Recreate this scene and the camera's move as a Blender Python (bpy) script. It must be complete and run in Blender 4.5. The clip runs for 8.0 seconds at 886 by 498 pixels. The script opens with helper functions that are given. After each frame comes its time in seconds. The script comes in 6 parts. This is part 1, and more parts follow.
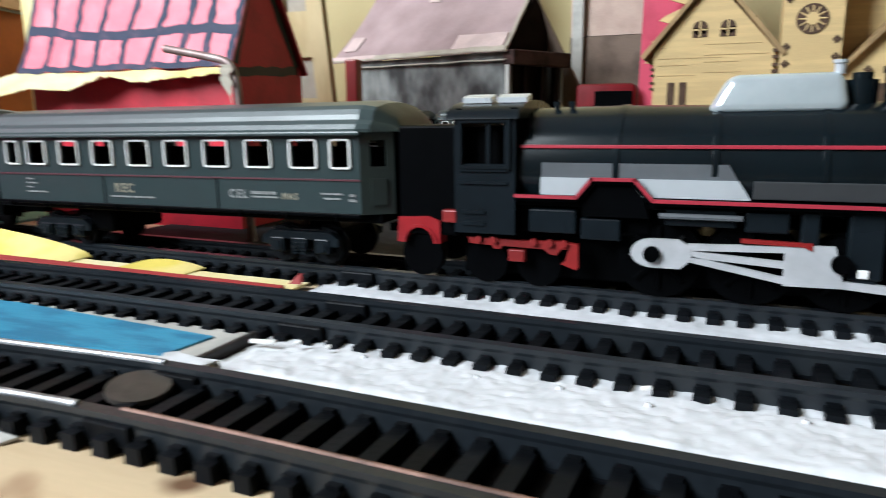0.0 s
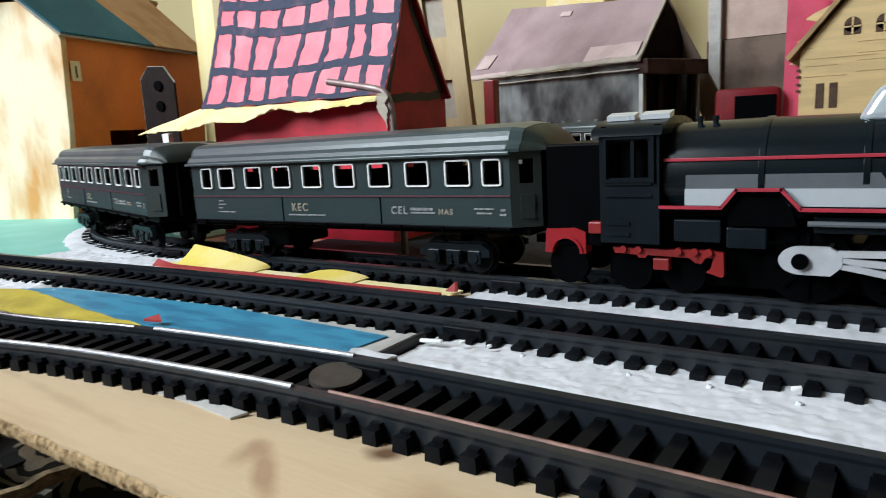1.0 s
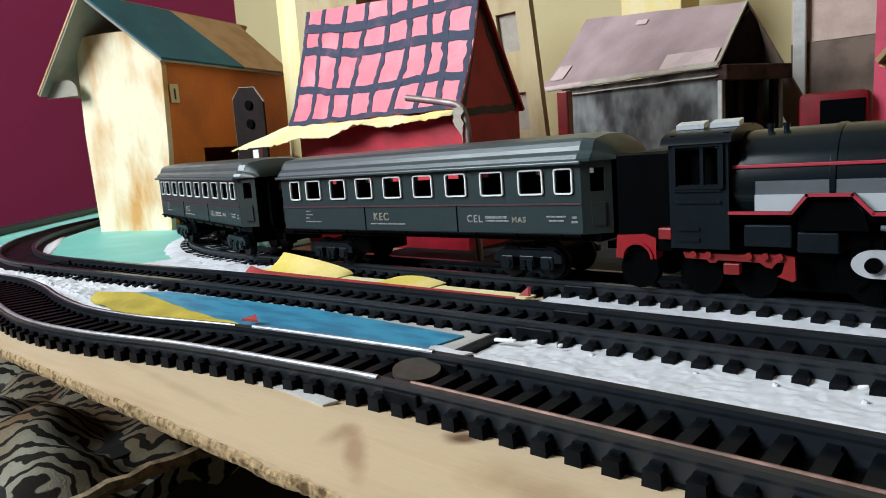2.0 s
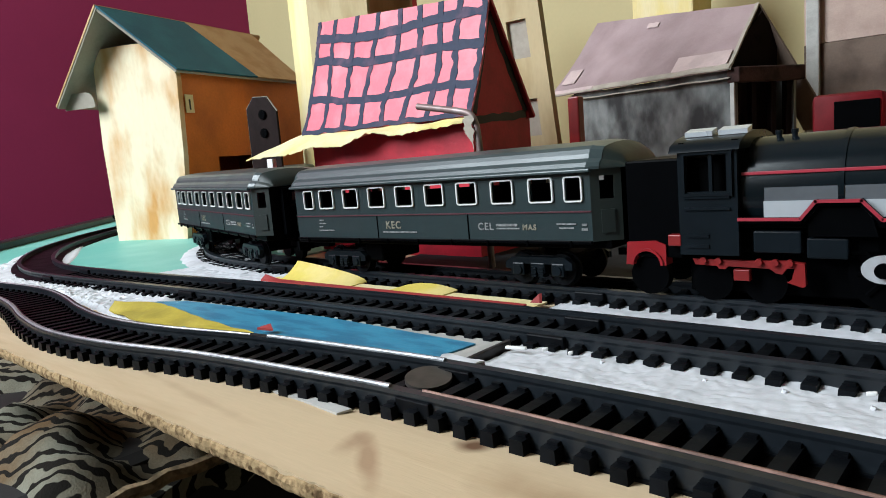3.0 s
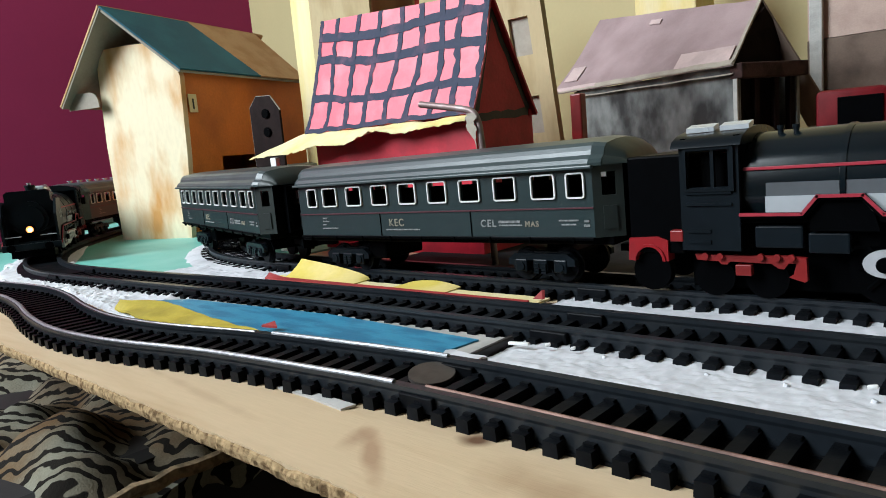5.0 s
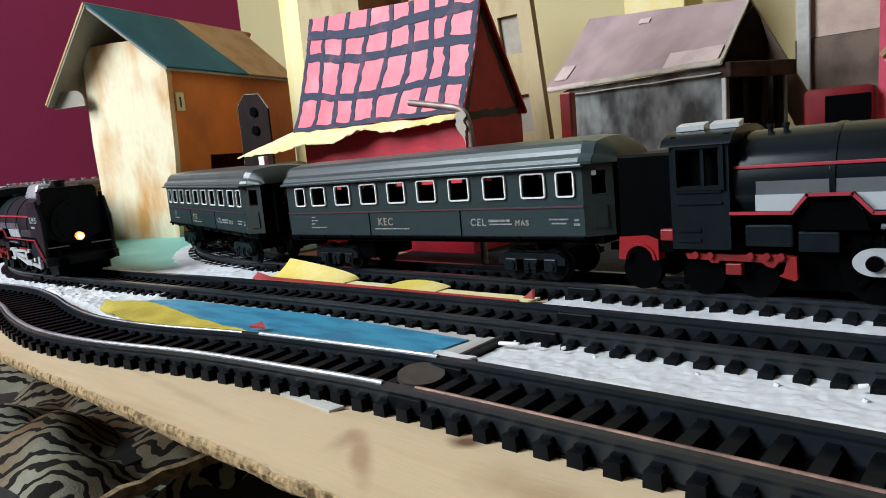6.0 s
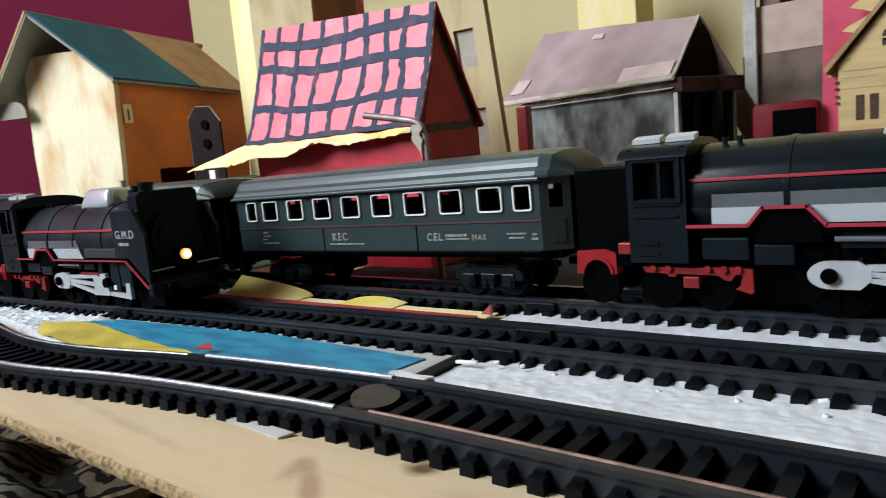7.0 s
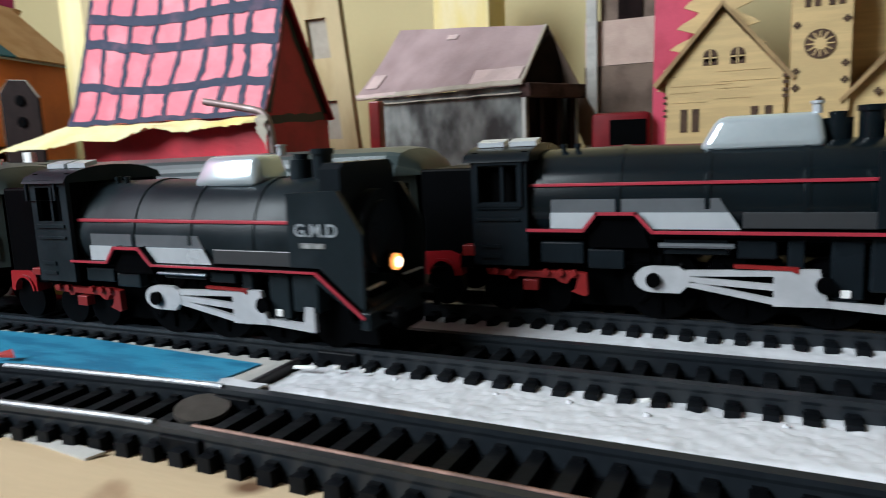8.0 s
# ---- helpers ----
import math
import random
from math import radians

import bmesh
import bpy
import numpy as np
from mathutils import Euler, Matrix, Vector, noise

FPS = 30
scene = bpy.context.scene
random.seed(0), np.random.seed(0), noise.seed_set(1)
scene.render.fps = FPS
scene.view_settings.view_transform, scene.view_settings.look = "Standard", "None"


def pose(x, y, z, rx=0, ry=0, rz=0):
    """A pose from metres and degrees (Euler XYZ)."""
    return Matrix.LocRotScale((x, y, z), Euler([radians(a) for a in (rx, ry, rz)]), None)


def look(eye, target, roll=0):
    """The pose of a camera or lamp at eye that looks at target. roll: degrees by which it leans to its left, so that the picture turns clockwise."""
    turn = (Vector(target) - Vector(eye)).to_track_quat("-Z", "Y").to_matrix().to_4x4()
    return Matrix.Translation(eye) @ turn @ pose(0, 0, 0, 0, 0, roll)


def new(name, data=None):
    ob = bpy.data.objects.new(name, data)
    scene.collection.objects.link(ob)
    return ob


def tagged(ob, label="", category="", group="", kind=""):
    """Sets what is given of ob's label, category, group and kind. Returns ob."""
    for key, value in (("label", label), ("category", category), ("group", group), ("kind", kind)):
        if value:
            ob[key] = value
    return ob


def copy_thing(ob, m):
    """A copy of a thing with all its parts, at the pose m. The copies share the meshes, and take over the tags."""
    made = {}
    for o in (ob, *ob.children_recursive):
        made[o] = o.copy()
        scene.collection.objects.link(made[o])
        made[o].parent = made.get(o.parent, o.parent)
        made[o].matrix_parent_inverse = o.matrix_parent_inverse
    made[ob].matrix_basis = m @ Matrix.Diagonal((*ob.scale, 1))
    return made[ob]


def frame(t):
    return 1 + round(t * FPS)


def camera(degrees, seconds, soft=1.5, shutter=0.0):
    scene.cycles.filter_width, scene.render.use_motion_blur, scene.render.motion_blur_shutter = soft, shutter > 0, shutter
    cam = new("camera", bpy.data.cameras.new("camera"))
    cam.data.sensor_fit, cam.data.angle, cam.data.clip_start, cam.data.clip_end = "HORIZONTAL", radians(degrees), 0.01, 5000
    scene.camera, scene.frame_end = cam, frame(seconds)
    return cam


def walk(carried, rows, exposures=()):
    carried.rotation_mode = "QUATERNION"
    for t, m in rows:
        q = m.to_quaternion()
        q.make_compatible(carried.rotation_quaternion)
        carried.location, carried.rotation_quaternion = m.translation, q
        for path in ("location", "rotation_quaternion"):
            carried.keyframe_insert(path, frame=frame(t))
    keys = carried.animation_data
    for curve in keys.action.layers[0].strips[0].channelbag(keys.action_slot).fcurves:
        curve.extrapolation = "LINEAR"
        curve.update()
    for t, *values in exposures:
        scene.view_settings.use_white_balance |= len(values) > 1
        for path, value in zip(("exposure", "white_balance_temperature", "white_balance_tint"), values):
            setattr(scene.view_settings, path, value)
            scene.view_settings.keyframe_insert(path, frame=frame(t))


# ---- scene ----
# Metres. x runs along the straight tracks, y away from the near edge of the table, z up; the table top is z = 0.
cam = camera(65.6, 8.0, soft=0.95, shutter=0.5)
PATH = [
    (0, 0.00132, 0.00060, 0.04437, 23.22, -11.21, -0.40),
    (0.5, -0.00002, -0.00896, 0.04592, 30.39, -10.04, -2.39),
    (1, 0.00299, -0.01341, 0.04653, 34.00, -9.88, -2.86),
    (1.5, 0.00572, -0.01702, 0.04656, 37.69, -9.99, -4.07),
    (2, 0.00852, -0.02095, 0.04671, 40.25, -8.57, -3.94),
    (3.5, 0.01065, -0.02220, 0.04839, 41.68, -8.14, -4.88),
    (4, 0.01116, -0.02266, 0.04833, 41.99, -8.13, -5.10),
    (4.5, 0.01109, -0.02254, 0.04799, 41.87, -8.18, -5.07),
    (6, 0.01024, -0.02132, 0.04772, 40.88, -8.42, -4.99),
    (6.5, 0.00894, -0.01920, 0.04825, 39.62, -8.25, -5.32),
    (7, 0.00803, -0.01735, 0.04755, 37.35, -7.61, -4.99),
    (7.5, 0.00712, -0.01551, 0.04720, 32.44, -7.98, -3.56),
    (8, 0.00789, -0.01256, 0.04816, 25.18, -8.85, -2.28),
]
walk(cam, [(t, pose(x, y, z, 0, 0, yaw) @ pose(0, 0, 0, 90 + pitch) @ pose(0, 0, 0, 0, 0, roll))
           for t, x, y, z, yaw, pitch, roll in PATH],
     exposures=[(0.0, 0.43), (0.5, 0.28), (1.0, 0.07), (1.5, 0.0), (8.0, 0.0)])

# ---- light: daylight through the window behind the camera ----
world = bpy.data.worlds.new("sky")
scene.world = world
world.use_nodes = True
sky = world.node_tree.nodes.new("ShaderNodeTexSky")
sky.sky_type, sky.sun_disc = "NISHITA", False
sky.sun_elevation, sky.sun_rotation = radians(38), radians(200)
world.node_tree.links.new(sky.outputs[0], world.node_tree.nodes["Background"].inputs[0])
world.node_tree.nodes["Background"].inputs[1].default_value = 0.12

ROOM = dict(x0=-1.43, x1=1.7, y0=-0.95, y1=0.98, z0=-0.75, z1=2.05)
WIN = dict(x0=-1.38, x1=-0.62, z0=0.45, z1=1.65)


def window_light():
    lamp = bpy.data.lights.new("window_daylight", "AREA")
    lamp.shape, lamp.size, lamp.size_y = "RECTANGLE", WIN["x1"] - WIN["x0"] - 0.1, WIN["z1"] - WIN["z0"] - 0.1
    lamp.energy, lamp.color = 62, (0.84, 0.95, 1.02)
    ob = new("window_daylight", lamp)
    ob.matrix_world = look(((WIN["x0"] + WIN["x1"]) / 2, ROOM["y0"] - 0.05, (WIN["z0"] + WIN["z1"]) / 2),
                           ((WIN["x0"] + WIN["x1"]) / 2 + 0.3, 0, (WIN["z0"] + WIN["z1"]) / 2 - 0.8))
    tagged(ob, kind="structure")


window_light()


# ---- materials ----
def mat(name, base, rough=0.6, metal=0.0, vary=0.12, scale=90, stretch=(1, 1, 1), second=None, mix=(0.45, 0.6),
        bump=0.15, grain=600, per_piece=0.0, coat=0.0, spec=0.5):
    """Base colour varied at two scales, with a fine bump. second: a colour of stains, streaks or painted shade that
    mixes in.
    """
    m = bpy.data.materials.new(name)
    m.use_nodes = True
    nt = m.node_tree
    n, l = nt.nodes, nt.links
    b = n["Principled BSDF"]
    b.inputs["Metallic"].default_value = metal
    b.inputs["Coat Weight"].default_value = coat
    b.inputs["Specular IOR Level"].default_value = spec
    tc = n.new("ShaderNodeTexCoord")
    mp = n.new("ShaderNodeMapping")
    mp.inputs["Scale"].default_value = stretch
    l.new(tc.outputs["Object"], mp.inputs[0])
    big, fine = n.new("ShaderNodeTexNoise"), n.new("ShaderNodeTexNoise")
    big.inputs["Scale"].default_value, big.inputs["Detail"].default_value = scale, 5
    fine.inputs["Scale"].default_value, fine.inputs["Detail"].default_value = grain, 3
    l.new(mp.outputs[0], big.inputs["Vector"])
    l.new(mp.outputs[0], fine.inputs["Vector"])
    col = n.new("ShaderNodeMix")
    col.data_type = "RGBA"
    ramp = n.new("ShaderNodeValToRGB")
    ramp.color_ramp.elements[0].position, ramp.color_ramp.elements[1].position = mix
    l.new(big.outputs[0], ramp.inputs[0])
    l.new(ramp.outputs[0], col.inputs[0])
    other = second or [c * (1 - vary * 1.6) for c in base]
    col.inputs[6].default_value, col.inputs[7].default_value = (*base, 1), (*other, 1)
    hsv = n.new("ShaderNodeHueSaturation")
    l.new(col.outputs[2], hsv.inputs["Color"])
    rng = n.new("ShaderNodeMapRange")
    rng.inputs[3].default_value, rng.inputs[4].default_value = 1 - vary, 1 + vary
    l.new(fine.outputs[0], rng.inputs[0])
    value = rng.outputs[0]
    if per_piece:
        info, r2, mul = n.new("ShaderNodeObjectInfo"), n.new("ShaderNodeMapRange"), n.new("ShaderNodeMath")
        r2.inputs[3].default_value, r2.inputs[4].default_value = 1 - per_piece, 1 + per_piece
        mul.operation = "MULTIPLY"
        l.new(info.outputs["Random"], r2.inputs[0])
        l.new(r2.outputs[0], mul.inputs[0])
        l.new(value, mul.inputs[1])
        value = mul.outputs[0]
    l.new(value, hsv.inputs["Value"])
    l.new(hsv.outputs[0], b.inputs["Base Color"])
    rr = n.new("ShaderNodeMapRange")
    rr.inputs[3].default_value, rr.inputs[4].default_value = max(rough - 0.1, 0.03), min(rough + 0.1, 1)
    l.new(big.outputs[0], rr.inputs[0])
    l.new(rr.outputs[0], b.inputs["Roughness"])
    if bump:
        bp = n.new("ShaderNodeBump")
        bp.inputs["Strength"].default_value, bp.inputs["Distance"].default_value = bump, 0.0006
        l.new(fine.outputs[0], bp.inputs["Height"])
        l.new(bp.outputs[0], b.inputs["Normal"])
    return m


def glow(name, colour, strength):
    m = bpy.data.materials.new(name)
    m.use_nodes = True
    b = m.node_tree.nodes["Principled BSDF"]
    b.inputs["Emission Color"].default_value = (*colour, 1)
    b.inputs["Emission Strength"].default_value = strength
    b.inputs["Base Color"].default_value = (*colour, 1)
    return m


def stripes_cloth():
    """Tiger print: dark wavy stripes on tan and grey plush."""
    m = mat("tiger_plush", (0.125, 0.078, 0.04), 0.95, vary=0.25, scale=16, second=(0.2, 0.195, 0.15), mix=(0.4, 0.62), bump=0.6, grain=900, spec=0.1)
    nt = m.node_tree
    n, l = nt.nodes, nt.links
    wave = n.new("ShaderNodeTexWave")
    wave.inputs["Scale"].default_value, wave.inputs["Distortion"].default_value = 52, 9.0
    wave.inputs["Detail"].default_value, wave.inputs["Detail Scale"].default_value = 2.0, 1.3
    tc, mp = n.new("ShaderNodeTexCoord"), n.new("ShaderNodeMapping")
    mp.inputs["Rotation"].default_value, mp.inputs["Scale"].default_value = (0, 0, 1.0), (1.0, 0.7, 1.0)
    l.new(tc.outputs["Object"], mp.inputs[0])
    l.new(mp.outputs[0], wave.inputs["Vector"])
    ramp = n.new("ShaderNodeValToRGB")
    ramp.color_ramp.elements[0].position, ramp.color_ramp.elements[1].position = 0.3, 0.42
    l.new(wave.outputs[1], ramp.inputs[0])
    mixer = n.new("ShaderNodeMix")
    mixer.data_type = "RGBA"
    hsv = next(x for x in n if x.type == "HUE_SAT")
    l.new(ramp.outputs[0], mixer.inputs[0])
    mixer.inputs[6].default_value = (0.012, 0.01, 0.008, 1)
    l.new(hsv.outputs[0], mixer.inputs[7])
    l.new(mixer.outputs[2], n["Principled BSDF"].inputs["Base Color"])
    return m


def pine():
    """Pale pine with long grain, a dark knot and a few dim brown stains."""
    m = mat("pine_board", (0.57, 0.435, 0.275), 0.6, vary=0.06, scale=13, stretch=(1, 8, 8), second=(0.43, 0.295, 0.16), mix=(0.48, 0.78), grain=200, bump=0.08)
    n, l = m.node_tree.nodes, m.node_tree.links
    b = n["Principled BSDF"]
    colour = b.inputs["Base Color"].links[0].from_socket
    tc = n.new("ShaderNodeTexCoord")
    wob = n.new("ShaderNodeTexNoise")
    wob.inputs["Scale"].default_value = 160
    l.new(tc.outputs["Object"], wob.inputs["Vector"])
    for (x, y), (rx, ry), turn, tone, amount in (((-0.0550, 0.0560), (0.0042, 0.0030), 20, (0.12, 0.055, 0.025), 0.95), ((-0.0672, 0.0445), (0.0022, 0.0130), 50, (0.33, 0.2, 0.115), 0.75),
                                                 ((-0.0730, 0.0468), (0.0030, 0.0055), 15, (0.33, 0.21, 0.125), 0.7), ((-0.036, 0.0480), (0.016, 0.0060), -8, (0.36, 0.24, 0.14), 0.65),
                                                 ((-0.118, 0.0450), (0.030, 0.0016), -6, (0.40, 0.28, 0.17), 0.5), ((-0.16, 0.0490), (0.035, 0.0013), -4, (0.40, 0.28, 0.17), 0.5)):
        mp = n.new("ShaderNodeMapping")
        mp.vector_type = "TEXTURE"
        mp.inputs["Location"].default_value = (x, y, 0)
        mp.inputs["Rotation"].default_value = (0, 0, radians(turn))
        mp.inputs["Scale"].default_value = (rx, ry, 1)
        l.new(tc.outputs["Object"], mp.inputs[0])
        far, add, rng, mixer = n.new("ShaderNodeVectorMath"), n.new("ShaderNodeMath"), n.new("ShaderNodeMapRange"), n.new("ShaderNodeMix")
        far.operation, add.operation, mixer.data_type = "LENGTH", "ADD", "RGBA"
        l.new(mp.outputs[0], far.inputs[0])
        l.new(far.outputs["Value"], add.inputs[0])
        l.new(wob.outputs[0], add.inputs[1])
        for k, v in ((1, 0.75), (2, 1.5), (3, amount), (4, 0.0)):
            rng.inputs[k].default_value = v
        l.new(add.outputs[0], rng.inputs[0])
        l.new(rng.outputs[0], mixer.inputs[0])
        l.new(colour, mixer.inputs[6])
        mixer.inputs[7].default_value = (*tone, 1)
        colour = mixer.outputs[2]
    l.new(colour, b.inputs["Base Color"])
    return m


